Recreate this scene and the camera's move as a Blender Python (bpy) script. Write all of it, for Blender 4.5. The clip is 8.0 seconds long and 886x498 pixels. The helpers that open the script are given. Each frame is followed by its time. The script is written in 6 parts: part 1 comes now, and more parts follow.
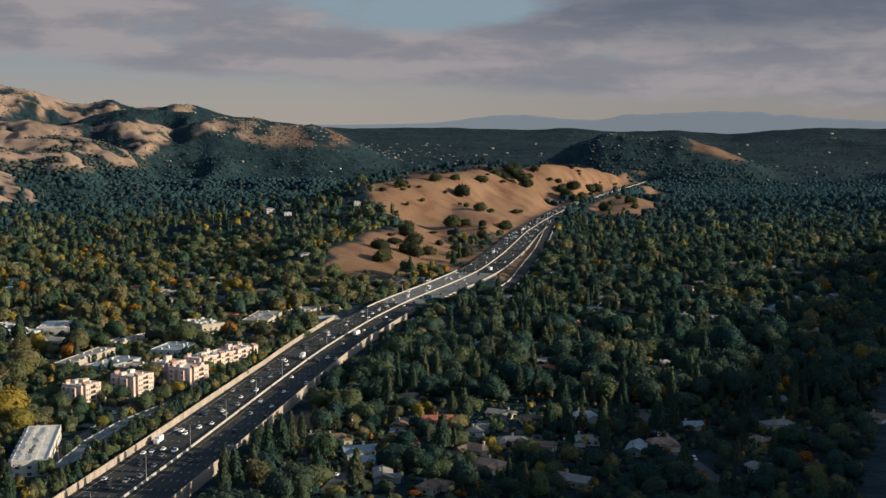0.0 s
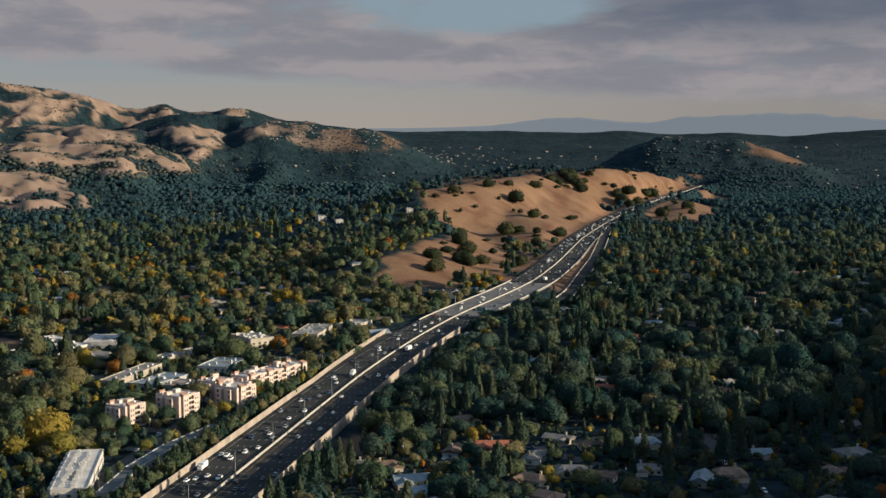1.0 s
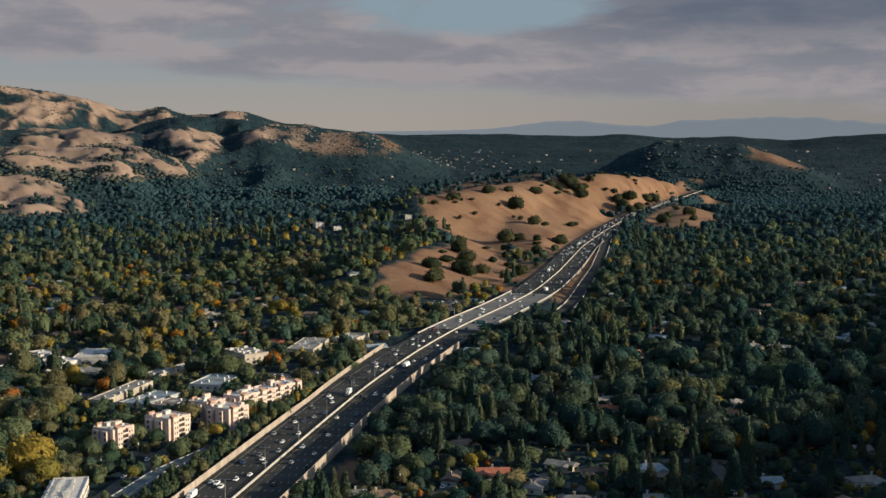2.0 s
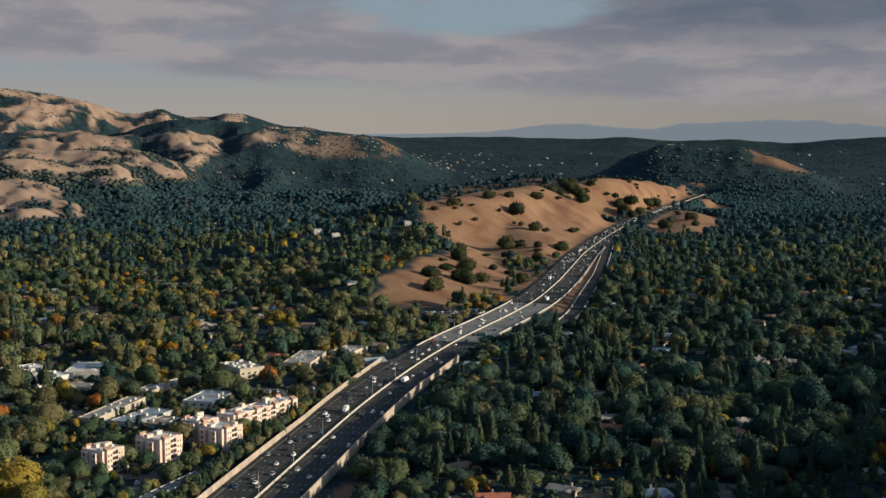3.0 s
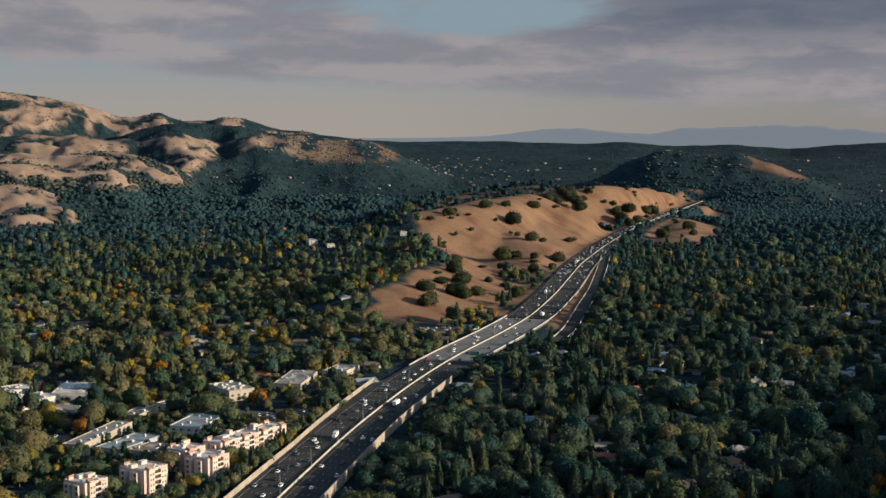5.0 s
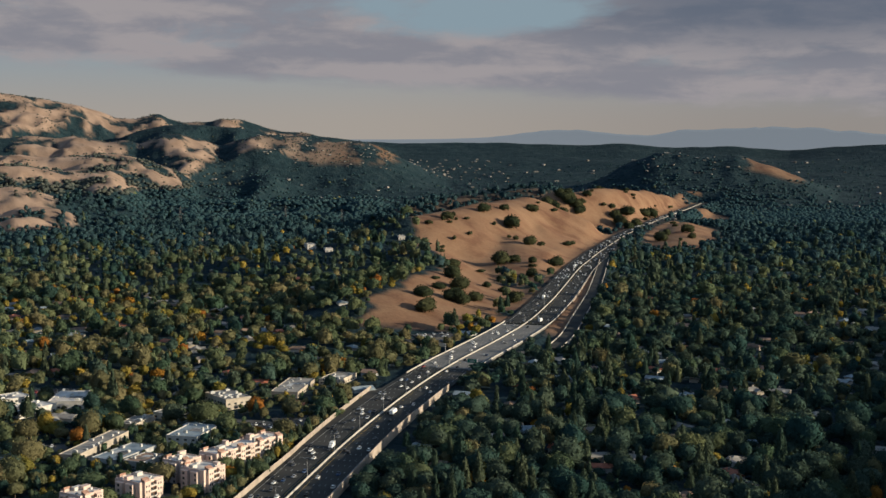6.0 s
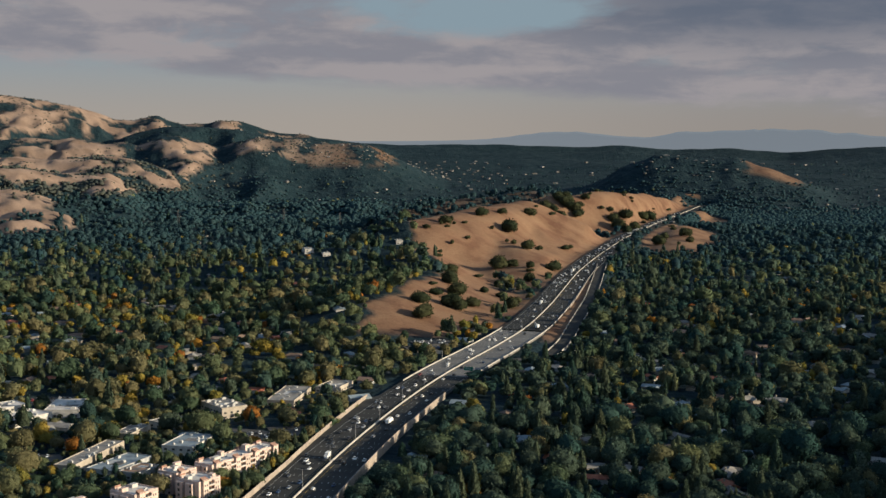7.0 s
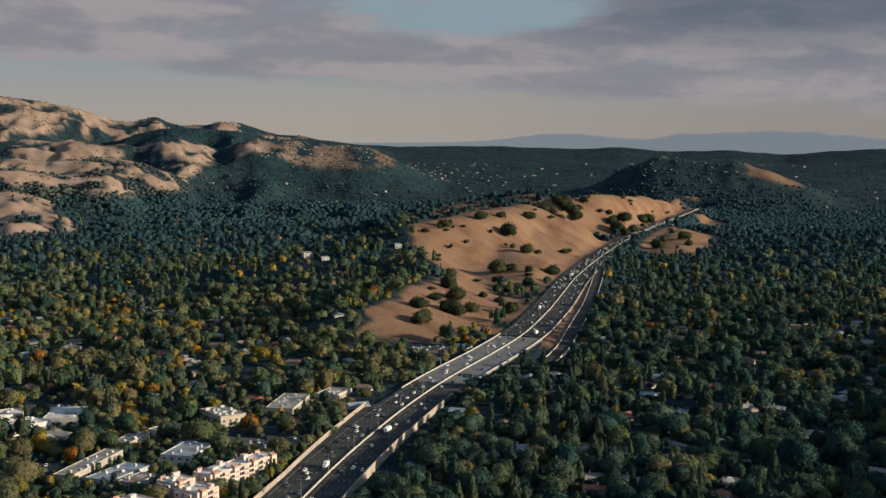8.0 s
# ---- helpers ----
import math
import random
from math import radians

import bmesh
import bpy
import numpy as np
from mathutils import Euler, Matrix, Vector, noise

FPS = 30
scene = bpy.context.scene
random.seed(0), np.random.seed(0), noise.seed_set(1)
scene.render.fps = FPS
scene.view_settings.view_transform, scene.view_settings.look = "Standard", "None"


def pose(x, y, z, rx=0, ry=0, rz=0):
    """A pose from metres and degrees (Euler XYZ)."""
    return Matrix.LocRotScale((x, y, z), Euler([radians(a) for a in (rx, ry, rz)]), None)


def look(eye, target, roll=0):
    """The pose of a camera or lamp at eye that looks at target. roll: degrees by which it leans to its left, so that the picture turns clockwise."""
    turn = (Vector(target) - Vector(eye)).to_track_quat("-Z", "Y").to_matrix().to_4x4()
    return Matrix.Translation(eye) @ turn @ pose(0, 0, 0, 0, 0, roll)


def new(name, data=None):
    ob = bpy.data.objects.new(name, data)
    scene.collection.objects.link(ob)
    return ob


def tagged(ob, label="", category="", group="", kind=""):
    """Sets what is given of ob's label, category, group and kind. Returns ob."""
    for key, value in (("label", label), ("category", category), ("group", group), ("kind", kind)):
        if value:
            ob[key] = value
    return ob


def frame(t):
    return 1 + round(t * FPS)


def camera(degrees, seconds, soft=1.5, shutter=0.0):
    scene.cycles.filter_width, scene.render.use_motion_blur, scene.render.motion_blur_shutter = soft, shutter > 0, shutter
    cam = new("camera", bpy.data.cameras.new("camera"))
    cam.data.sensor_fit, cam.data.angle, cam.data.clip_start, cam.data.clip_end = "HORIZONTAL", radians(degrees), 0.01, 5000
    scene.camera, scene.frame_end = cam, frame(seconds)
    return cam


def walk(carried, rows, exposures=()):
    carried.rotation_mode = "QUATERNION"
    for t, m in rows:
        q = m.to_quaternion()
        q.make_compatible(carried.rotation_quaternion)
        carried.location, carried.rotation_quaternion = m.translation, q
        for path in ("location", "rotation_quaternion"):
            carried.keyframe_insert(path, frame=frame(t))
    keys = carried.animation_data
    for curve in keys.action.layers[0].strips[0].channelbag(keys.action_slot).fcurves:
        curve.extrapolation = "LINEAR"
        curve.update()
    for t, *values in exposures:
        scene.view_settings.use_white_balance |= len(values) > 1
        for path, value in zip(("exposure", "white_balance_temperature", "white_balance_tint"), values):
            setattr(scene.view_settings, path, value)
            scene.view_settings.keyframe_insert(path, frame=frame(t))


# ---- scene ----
# ---------------------------------------------------------------- camera
cam = camera(38.0, 8.0)
EYE = 163.0
ROWS = [
    (0.0, 0.0, 0.0, 0.0, 0.0, -5.21, 0.05),
    (0.1, -0.13, 3.2, 0.6, 1.48, -5.2, 0.1),
    (0.2, -0.26, 6.5, 1.2, 2.46, -5.19, 0.14),
    (0.3, -0.4, 9.7, 1.85, 2.84, -5.19, 0.18),
    (0.4, -0.53, 12.9, 2.45, 2.78, -5.18, 0.22),
    (0.5, -0.66, 16.12, 3.1, 2.553, -5.176, 0.246),
    (1.0, -1.07, 29.66, 6.0, 2.343, -5.129, 0.25),
    (1.5, -1.7, 42.26, 9.7, 2.311, -5.1, 0.179),
    (3.0, -2.0, 75.6, 20.2, 2.336, -5.036, 0.1),
    (3.5, -0.9, 82.0, 23.75, 2.335, -5.023, 0.049),
    (4.0, 0.2, 86.0, 27.2, 2.332, -5.008, 0.0),
    (4.5, 1.25, 88.6, 30.6, 2.317, -5.004, -0.045),
    (6.0, 3.7, 92.0, 40.3, 2.275, -5.017, -0.1),
    (6.5, 4.8, 92.7, 43.6, 2.27, -5.02, -0.14),
    (7.0, 5.8, 93.0, 46.9, 2.243, -5.018, -0.155),
    (7.5, 6.1, 92.9, 50.1, 2.215, -5.018, -0.19),
    (8.0, 6.15, 92.5, 53.4, 2.207, -5.022, -0.209),
]
walk(cam, [(t, pose(x, y, z + EYE, 90 + pitch, roll, yaw)) for t, x, y, z, yaw, pitch, roll in ROWS],
     exposures=[(0.0, 0.78, 5420, 1.0), (8.0, 0.78, 5420, 1.0)])

# ---------------------------------------------------------------- light
SUN_ELEV, SUN_AZ = radians(14.2), radians(98)          # azimuth clockwise from +y
sun_dir = Vector((math.sin(SUN_AZ) * math.cos(SUN_ELEV), math.cos(SUN_AZ) * math.cos(SUN_ELEV), math.sin(SUN_ELEV)))
sun = new("sun", bpy.data.lights.new("sun", "SUN"))
sun.data.energy, sun.data.angle, sun.data.color = 5.0, radians(0.6), (1.0, 0.73, 0.455)
sun.matrix_world = look((0, 0, 900), Vector((0, 0, 900)) - sun_dir)

world = bpy.data.worlds.new("sky")
scene.world = world
world.use_nodes = True


def wire(tree, *pairs):
    for a, b in pairs:
        tree.links.new(a, b)


def build_sky():
    nt = world.node_tree
    nt.nodes.clear()
    N = nt.nodes.new

    def mathn(op, a, b=None, c=None):
        n = N("ShaderNodeMath")
        n.operation = op
        for i, v in enumerate((a, b, c)):
            if v is None:
                continue
            if isinstance(v, (int, float)):
                n.inputs[i].default_value = v
            else:
                nt.links.new(v, n.inputs[i])
        return n.outputs[0]

    def step(v, lo, hi):
        n = N("ShaderNodeMapRange")
        n.interpolation_type = "SMOOTHSTEP"
        nt.links.new(v, n.inputs["Value"])
        n.inputs["From Min"].default_value, n.inputs["From Max"].default_value = lo, hi
        return n.outputs[0]

    def mixc(f, a, b):
        n = N("ShaderNodeMix")
        n.data_type = "RGBA"
        if isinstance(f, (int, float)):
            n.inputs[0].default_value = f
        else:
            nt.links.new(f, n.inputs[0])
        for i, v in ((6, a), (7, b)):
            if isinstance(v, tuple):
                n.inputs[i].default_value = (*v, 1)
            else:
                nt.links.new(v, n.inputs[i])
        return n.outputs[2]

    tc = N("ShaderNodeTexCoord")
    sep = N("ShaderNodeSeparateXYZ")
    nt.links.new(tc.outputs["Generated"], sep.inputs[0])
    az = mathn("MULTIPLY", mathn("ARCTAN2", sep.outputs[0], sep.outputs[1]), 57.2958)
    el = mathn("MULTIPLY", mathn("ARCSINE", sep.outputs[2]), 57.2958)

    def cloud_noise(sx, sy, off, scale, detail, rough):
        comb = N("ShaderNodeCombineXYZ")
        nt.links.new(mathn("MULTIPLY", az, sx), comb.inputs[0])
        nt.links.new(mathn("MULTIPLY", el, sy), comb.inputs[1])
        comb.inputs[2].default_value = off
        n = N("ShaderNodeTexNoise")
        n.inputs["Scale"].default_value = scale
        n.inputs["Detail"].default_value = detail
        n.inputs["Roughness"].default_value = rough
        n.inputs["Distortion"].default_value = 0.35
        nt.links.new(comb.outputs[0], n.inputs["Vector"])
        return n.outputs["Fac"]

    big = cloud_noise(0.125, 0.5, 3.1, 1.0, 9.0, 0.55)
    puff = cloud_noise(0.42, 1.15, 7.7, 1.0, 9.0, 0.6)
    light = cloud_noise(0.16, 0.9, 12.3, 1.0, 6.0, 0.5)
    sky = N("ShaderNodeTexSky")
    sky.sky_type = "NISHITA"
    sky.sun_disc = False
    sky.sun_elevation, sky.sun_rotation = SUN_ELEV, SUN_AZ
    sky.altitude, sky.air_density, sky.dust_density = 200, 1.2, 2.0

    def blob(a0, e0, wa, we):
        u = mathn("DIVIDE", mathn("SUBTRACT", az, a0), wa)
        v = mathn("DIVIDE", mathn("SUBTRACT", el, e0), we)
        d = mathn("SQRT", mathn("ADD", mathn("MULTIPLY", u, u), mathn("MULTIPLY", v, v)))
        return mathn("SUBTRACT", 1.0, step(d, 0.35, 1.15))

    gap = mathn("MAXIMUM", blob(-1.2, 5.7, 7.2, 1.75), mathn("MULTIPLY", blob(-19.0, 3.3, 6.5, 0.55), 0.55))
    cover = mathn("ADD", mathn("MULTIPLY", big, 0.7), mathn("MULTIPLY", puff, 0.3))
    cover = mathn("ADD", cover, mathn("MULTIPLY", gap, -0.27))
    slope = mathn("ADD", el, mathn("MULTIPLY", mathn("MULTIPLY", mathn("SINE", mathn("DIVIDE", az, 57.2958)), 57.2958), 0.055))
    cover = mathn("ADD", cover, mathn("MULTIPLY", step(slope, 1.6, 3.0), 0.15))
    mask = step(cover, 0.37, 0.60)
    clear = mixc(step(el, 0.2, 5.0), mixc(step(az, -8.0, 16.0), CLEAR_LOW, CLEAR_EAST), CLEAR_HIGH)
    shade = step(mathn("ADD", mathn("MULTIPLY", light, 0.6), mathn("MULTIPLY", puff, 0.4)), 0.41, 0.60)
    dark = mixc(blob(13.0, 6.5, 15.0, 3.6), CLOUD_DARK, CLOUD_BLUE)
    cloud = mixc(mathn("MULTIPLY", shade, mathn("SUBTRACT", 1.0, mathn("MULTIPLY", blob(13.0, 6.5, 15.0, 3.6), 0.85))), dark, CLOUD_LIGHT)
    low = mixc(step(mathn("ADD", slope, mathn("MULTIPLY", puff, 0.9)), 2.1, 2.75), clear, mixc(mask, clear, cloud))
    dim = N("ShaderNodeVectorMath")
    dim.operation = "SCALE"
    nt.links.new(sky.outputs[0], dim.inputs[0])
    dim.inputs["Scale"].default_value = 0.145
    base = mixc(mathn("MULTIPLY", step(el, 6.5, 22.0), 0.85), low, dim.outputs[0])
    bg = N("ShaderNodeBackground")
    nt.links.new(base, bg.inputs[0])
    bg.inputs[1].default_value = SKY_STRENGTH
    out = N("ShaderNodeOutputWorld")
    nt.links.new(bg.outputs[0], out.inputs[0])


CLEAR_LOW, CLEAR_EAST, CLEAR_HIGH = (0.41, 0.315, 0.243), (0.322, 0.25, 0.202), (0.28, 0.305, 0.31)
CLOUD_DARK, CLOUD_LIGHT, CLOUD_BLUE = (0.262, 0.222, 0.222), (0.375, 0.295, 0.266), (0.140, 0.138, 0.160)
SKY_STRENGTH = 0.60
build_sky()

# ---------------------------------------------------------------- materials


def mat(name, base, second=None, scale=1.0, detail=4.0, rough=0.8, metal=0.0, bump=0.0, fine=None, spec=0.3, lo=0.35, hi=0.65, islands=0.0, objects=0.0):
    m = bpy.data.materials.new(name)
    m.use_nodes = True
    nt = m.node_tree
    b = nt.nodes["Principled BSDF"]
    b.inputs["Roughness"].default_value, b.inputs["Metallic"].default_value = rough, metal
    b.inputs["Specular IOR Level"].default_value = spec
    geo = nt.nodes.new("ShaderNodeNewGeometry")
    n = nt.nodes.new("ShaderNodeTexNoise")
    n.inputs["Scale"].default_value, n.inputs["Detail"].default_value = scale, detail
    wire(nt, (geo.outputs["Position"], n.inputs["Vector"]))
    ramp = nt.nodes.new("ShaderNodeValToRGB")
    ramp.color_ramp.elements[0].position, ramp.color_ramp.elements[1].position = lo, hi
    ramp.color_ramp.elements[0].color = (*base, 1)
    ramp.color_ramp.elements[1].color = (*(second or tuple(c * 1.25 for c in base)), 1)
    wire(nt, (n.outputs["Fac"], ramp.inputs[0]))
    col = ramp.outputs[0]
    n2 = nt.nodes.new("ShaderNodeTexNoise")
    n2.inputs["Scale"].default_value, n2.inputs["Detail"].default_value = fine or scale * 9, 3
    wire(nt, (geo.outputs["Position"], n2.inputs["Vector"]))
    mr = nt.nodes.new("ShaderNodeMapRange")
    mr.inputs["To Min"].default_value, mr.inputs["To Max"].default_value = 0.75, 1.25
    wire(nt, (n2.outputs["Fac"], mr.inputs["Value"]))
    value = mr.outputs[0]
    for amount, source in ((islands, geo.outputs["Random Per Island"]), (objects, None)):
        if amount:
            if source is None:
                source = nt.nodes.new("ShaderNodeObjectInfo").outputs["Random"]
            k = nt.nodes.new("ShaderNodeMapRange")
            k.inputs["To Min"].default_value, k.inputs["To Max"].default_value = 1 - amount, 1 + amount
            mu = nt.nodes.new("ShaderNodeMath")
            mu.operation = "MULTIPLY"
            wire(nt, (source, k.inputs["Value"]), (value, mu.inputs[0]), (k.outputs[0], mu.inputs[1]))
            value = mu.outputs[0]
    hsv = nt.nodes.new("ShaderNodeHueSaturation")
    wire(nt, (value, hsv.inputs["Value"]), (col, hsv.inputs["Color"]), (hsv.outputs[0], b.inputs["Base Color"]))
    if bump:
        bp = nt.nodes.new("ShaderNodeBump")
        bp.inputs["Strength"].default_value, bp.inputs["Distance"].default_value = bump, 0.3
        wire(nt, (n2.outputs["Fac"], bp.inputs["Height"]), (bp.outputs[0], b.inputs["Normal"]))
    return m


def foliage(name, a, b, translucent=0.25, spread=0.3):
    """Leaves: the tint of each tree runs from a to b, and each clump varies a little."""
    m = bpy.data.materials.new(name)
    m.use_nodes = True
    nt = m.node_tree
    nt.nodes.clear()
    N = nt.nodes.new
    at = N("ShaderNodeAttribute")
    at.attribute_name = "tint"
    oi = N("ShaderNodeObjectInfo")
    add = N("ShaderNodeMath")
    add.operation = "ADD"
    fr = N("ShaderNodeMath")
    fr.operation = "FRACT"
    mx = N("ShaderNodeMix")
    mx.data_type = "RGBA"
    mx.inputs[6].default_value, mx.inputs[7].default_value = (*a, 1), (*b, 1)
    geo = N("ShaderNodeNewGeometry")
    k = N("ShaderNodeMapRange")
    k.inputs["To Min"].default_value, k.inputs["To Max"].default_value = 1 - spread, 1 + spread
    hsv = N("ShaderNodeHueSaturation")
    leafy = N("ShaderNodeTexNoise")
    leafy.inputs["Scale"].default_value, leafy.inputs["Detail"].default_value, leafy.inputs["Roughness"].default_value = 0.75, 4.0, 0.62
    dapple = N("ShaderNodeMapRange")
    dapple.inputs["From Min"].default_value, dapple.inputs["From Max"].default_value = 0.3, 0.7
    dapple.inputs["To Min"].default_value, dapple.inputs["To Max"].default_value = 1 - 0.9 * spread, 1 + 0.9 * spread
    both = N("ShaderNodeMath")
    both.operation = "MULTIPLY"
    bp = N("ShaderNodeBump")
    bp.inputs["Strength"].default_value, bp.inputs["Distance"].default_value = 0.75, 1.6
    d, t, ms, out = N("ShaderNodeBsdfDiffuse"), N("ShaderNodeBsdfTranslucent"), N("ShaderNodeMixShader"), N("ShaderNodeOutputMaterial")
    ms.inputs[0].default_value = translucent
    wire(nt, (at.outputs["Fac"], add.inputs[0]), (oi.outputs["Random"], add.inputs[1]), (add.outputs[0], fr.inputs[0]),
         (fr.outputs[0], mx.inputs[0]), (geo.outputs["Random Per Island"], k.inputs["Value"]), (k.outputs[0], both.inputs[0]), (geo.outputs["Position"], leafy.inputs["Vector"]),
         (leafy.outputs["Fac"], dapple.inputs["Value"]), (dapple.outputs[0], both.inputs[1]), (both.outputs[0], hsv.inputs["Value"]),
         (leafy.outputs["Fac"], bp.inputs["Height"]), (bp.outputs[0], d.inputs["Normal"]),
         (mx.outputs[2], hsv.inputs["Color"]), (hsv.outputs[0], d.inputs[0]), (hsv.outputs[0], t.inputs[0]),
         (d.outputs[0], ms.inputs[1]), (t.outputs[0], ms.inputs[2]), (ms.outputs[0], out.inputs[0]))
    return m


LEAF = {
    "oak": foliage("leaves_oak", (0.046, 0.077, 0.050), (0.118, 0.134, 0.069), 0.3),
    "conifer": foliage("leaves_conifer", (0.030, 0.056, 0.045), (0.074, 0.088, 0.055), 0.25),
    "olive": foliage("leaves_olive", (0.092, 0.102, 0.056), (0.172, 0.150, 0.077), 0.3),
    "yellow": foliage("leaves_yellow", (0.15, 0.145, 0.038), (0.30, 0.22, 0.045), 0.3),
    "orange": foliage("leaves_orange", (0.27, 0.15, 0.025), (0.25, 0.095, 0.03), 0.3),
    # far woods: haze is put into the leaf colour as a bluer green
    "distant": foliage("leaves_distant_hazed", (0.024, 0.049, 0.060), (0.036, 0.062, 0.070), 0.1, 0.10),
    # darker, bluer oak: shade right of the freeway put into the leaf colour
    "live_oak": foliage("leaves_shade_green", (0.026, 0.053, 0.049), (0.064, 0.084, 0.060)),
    # brush paled towards grey, haze put into its leaf colour
    "brush": foliage("leaves_brush_hazed", (0.050, 0.062, 0.060), (0.080, 0.085, 0.072), 0.1, 0.12),
    "scrub": foliage("leaves_scrub", (0.034, 0.044, 0.026), (0.06, 0.064, 0.034)),
}
M_BARK = mat("bark", (0.07, 0.05, 0.035), (0.13, 0.1, 0.07), 3.0, rough=0.95, bump=0.6)
M_ASPHALT = mat("asphalt", (0.032, 0.034, 0.035), (0.050, 0.050, 0.049), 0.05, rough=0.95, fine=1.2, spec=0.08)
M_STREET = mat("street_asphalt", (0.05, 0.05, 0.052), (0.085, 0.083, 0.08), 0.08, rough=0.9, fine=1.5)
M_DECK = mat("bridge_concrete", (0.105, 0.103, 0.101), (0.145, 0.142, 0.138), 0.06, rough=0.85, fine=0.9)
M_CONC = mat("wall_concrete", (0.26, 0.22, 0.187), (0.34, 0.29, 0.247), 0.15, rough=0.9, fine=1.4, bump=0.25, objects=0.06)
M_BARRIER = mat("barrier_concrete", (0.30, 0.285, 0.26), (0.385, 0.36, 0.33), 0.2, rough=0.85, fine=1.6)
M_PAINT = mat("lane_paint", (0.36, 0.36, 0.35), (0.55, 0.55, 0.53), 0.4, rough=0.7)
M_YELLOW = mat("lane_paint_yellow", (0.5, 0.34, 0.06), (0.62, 0.42, 0.08), 0.4, rough=0.7)
M_STEEL = mat("galvanised_steel", (0.28, 0.29, 0.30), (0.38, 0.38, 0.39), 1.0, rough=0.6, metal=0.4)
M_LATTICE = mat("weathered_lattice_steel", (0.07, 0.075, 0.08), (0.11, 0.115, 0.12), 1.0, rough=0.8, metal=0.2)
M_SIGN = mat("sign_green", (0.01, 0.14, 0.09), (0.015, 0.17, 0.11), 0.8, rough=0.5)
M_WHITE = mat("white_render", (0.40, 0.385, 0.36), (0.51, 0.49, 0.46), 0.2, rough=0.85)


def terrain_material():
    m = bpy.data.materials.new("hills_and_valley")
    m.use_nodes = True
    nt = m.node_tree
    b = nt.nodes["Principled BSDF"]
    b.inputs["Roughness"].default_value, b.inputs["Specular IOR Level"].default_value = 0.95, 0.1
    N = nt.nodes.new
    geo = N("ShaderNodeNewGeometry")

    def tex(scale, detail):
        n = N("ShaderNodeTexNoise")
        n.inputs["Scale"].default_value, n.inputs["Detail"].default_value = scale, detail
        wire(nt, (geo.outputs["Position"], n.inputs["Vector"]))
        return n.outputs["Fac"]

    def ramp(fac, stops):
        r = N("ShaderNodeValToRGB")
        e = r.color_ramp.elements
        while len(e) < len(stops):
            e.new(0.5)
        for i, (p, c) in enumerate(stops):
            e[i].position, e[i].color = p, (*c, 1)
        wire(nt, (fac, r.inputs[0]))
        return r.outputs[0]

    grass = ramp(tex(0.012, 8), [(0.3, (0.122, 0.070, 0.042)), (0.5, (0.178, 0.106, 0.064)), (0.72, (0.218, 0.138, 0.086))])
    red = ramp(tex(0.021, 7), [(0.38, (0.090, 0.044, 0.030)), (0.46, (0.16, 0.095, 0.060)), (0.64, (0.215, 0.140, 0.088))])
    both = N("ShaderNodeMix")
    both.data_type = "RGBA"
    both.inputs[0].default_value = 0.5
    wire(nt, (grass, both.inputs[6]), (red, both.inputs[7]))
    grass = both.outputs[2]
    # ground and far canopy: tree shade and haze darkened into a near-black blue
    shaded_floor = ramp(tex(0.045, 8), [(0.32, (0.008, 0.018, 0.024)), (0.5, (0.012, 0.026, 0.034)), (0.68, (0.022, 0.037, 0.043))])
    fine = N("ShaderNodeMapRange")
    fine.inputs["To Min"].default_value, fine.inputs["To Max"].default_value = 0.7, 1.3
    wire(nt, (tex(0.35, 5), fine.inputs["Value"]))
    at = N("ShaderNodeAttribute")
    at.attribute_name = "dry"
    mx = N("ShaderNodeMix")
    mx.data_type = "RGBA"
    hsv = N("ShaderNodeHueSaturation")
    # paler grass away to the left, with haze put into its colour
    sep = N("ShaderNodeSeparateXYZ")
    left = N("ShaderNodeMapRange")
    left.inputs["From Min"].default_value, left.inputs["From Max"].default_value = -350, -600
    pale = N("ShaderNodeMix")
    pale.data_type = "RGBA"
    hazed_grass = ramp(tex(0.016, 8), [(0.3, (0.16, 0.114, 0.087)), (0.5, (0.235, 0.170, 0.130)), (0.7, (0.29, 0.214, 0.165))])
    wire(nt, (geo.outputs["Position"], sep.inputs[0]), (sep.outputs[0], left.inputs["Value"]), (left.outputs[0], pale.inputs[0]), (grass, pale.inputs[6]), (hazed_grass, pale.inputs[7]))
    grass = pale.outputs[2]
    wire(nt, (at.outputs["Fac"], mx.inputs[0]), (shaded_floor, mx.inputs[6]), (grass, mx.inputs[7]), (mx.outputs[2], hsv.inputs["Color"]),
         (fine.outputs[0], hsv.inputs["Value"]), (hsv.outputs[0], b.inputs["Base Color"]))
    bp = N("ShaderNodeBump")
    bp.inputs["Strength"].default_value, bp.inputs["Distance"].default_value = 0.6, 7.0
    rough = N("ShaderNodeMapRange")
    rough.inputs["To Min"].default_value, rough.inputs["To Max"].default_value = 0.6, 0.12
    wire(nt, (at.outputs["Fac"], rough.inputs["Value"]), (rough.outputs[0], bp.inputs["Strength"]))
    wire(nt, (tex(0.12, 6), bp.inputs["Height"]), (bp.outputs[0], b.inputs["Normal"]))
    return m


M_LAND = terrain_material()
# haze over the far range is an even emission on a dark base
M_FAR = mat("far_range_haze_glow", (0.02, 0.024, 0.028), (0.028, 0.032, 0.036), 0.002, rough=1.0, spec=0.0)
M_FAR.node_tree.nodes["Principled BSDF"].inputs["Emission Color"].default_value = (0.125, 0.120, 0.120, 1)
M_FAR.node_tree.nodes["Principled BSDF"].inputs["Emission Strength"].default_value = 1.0

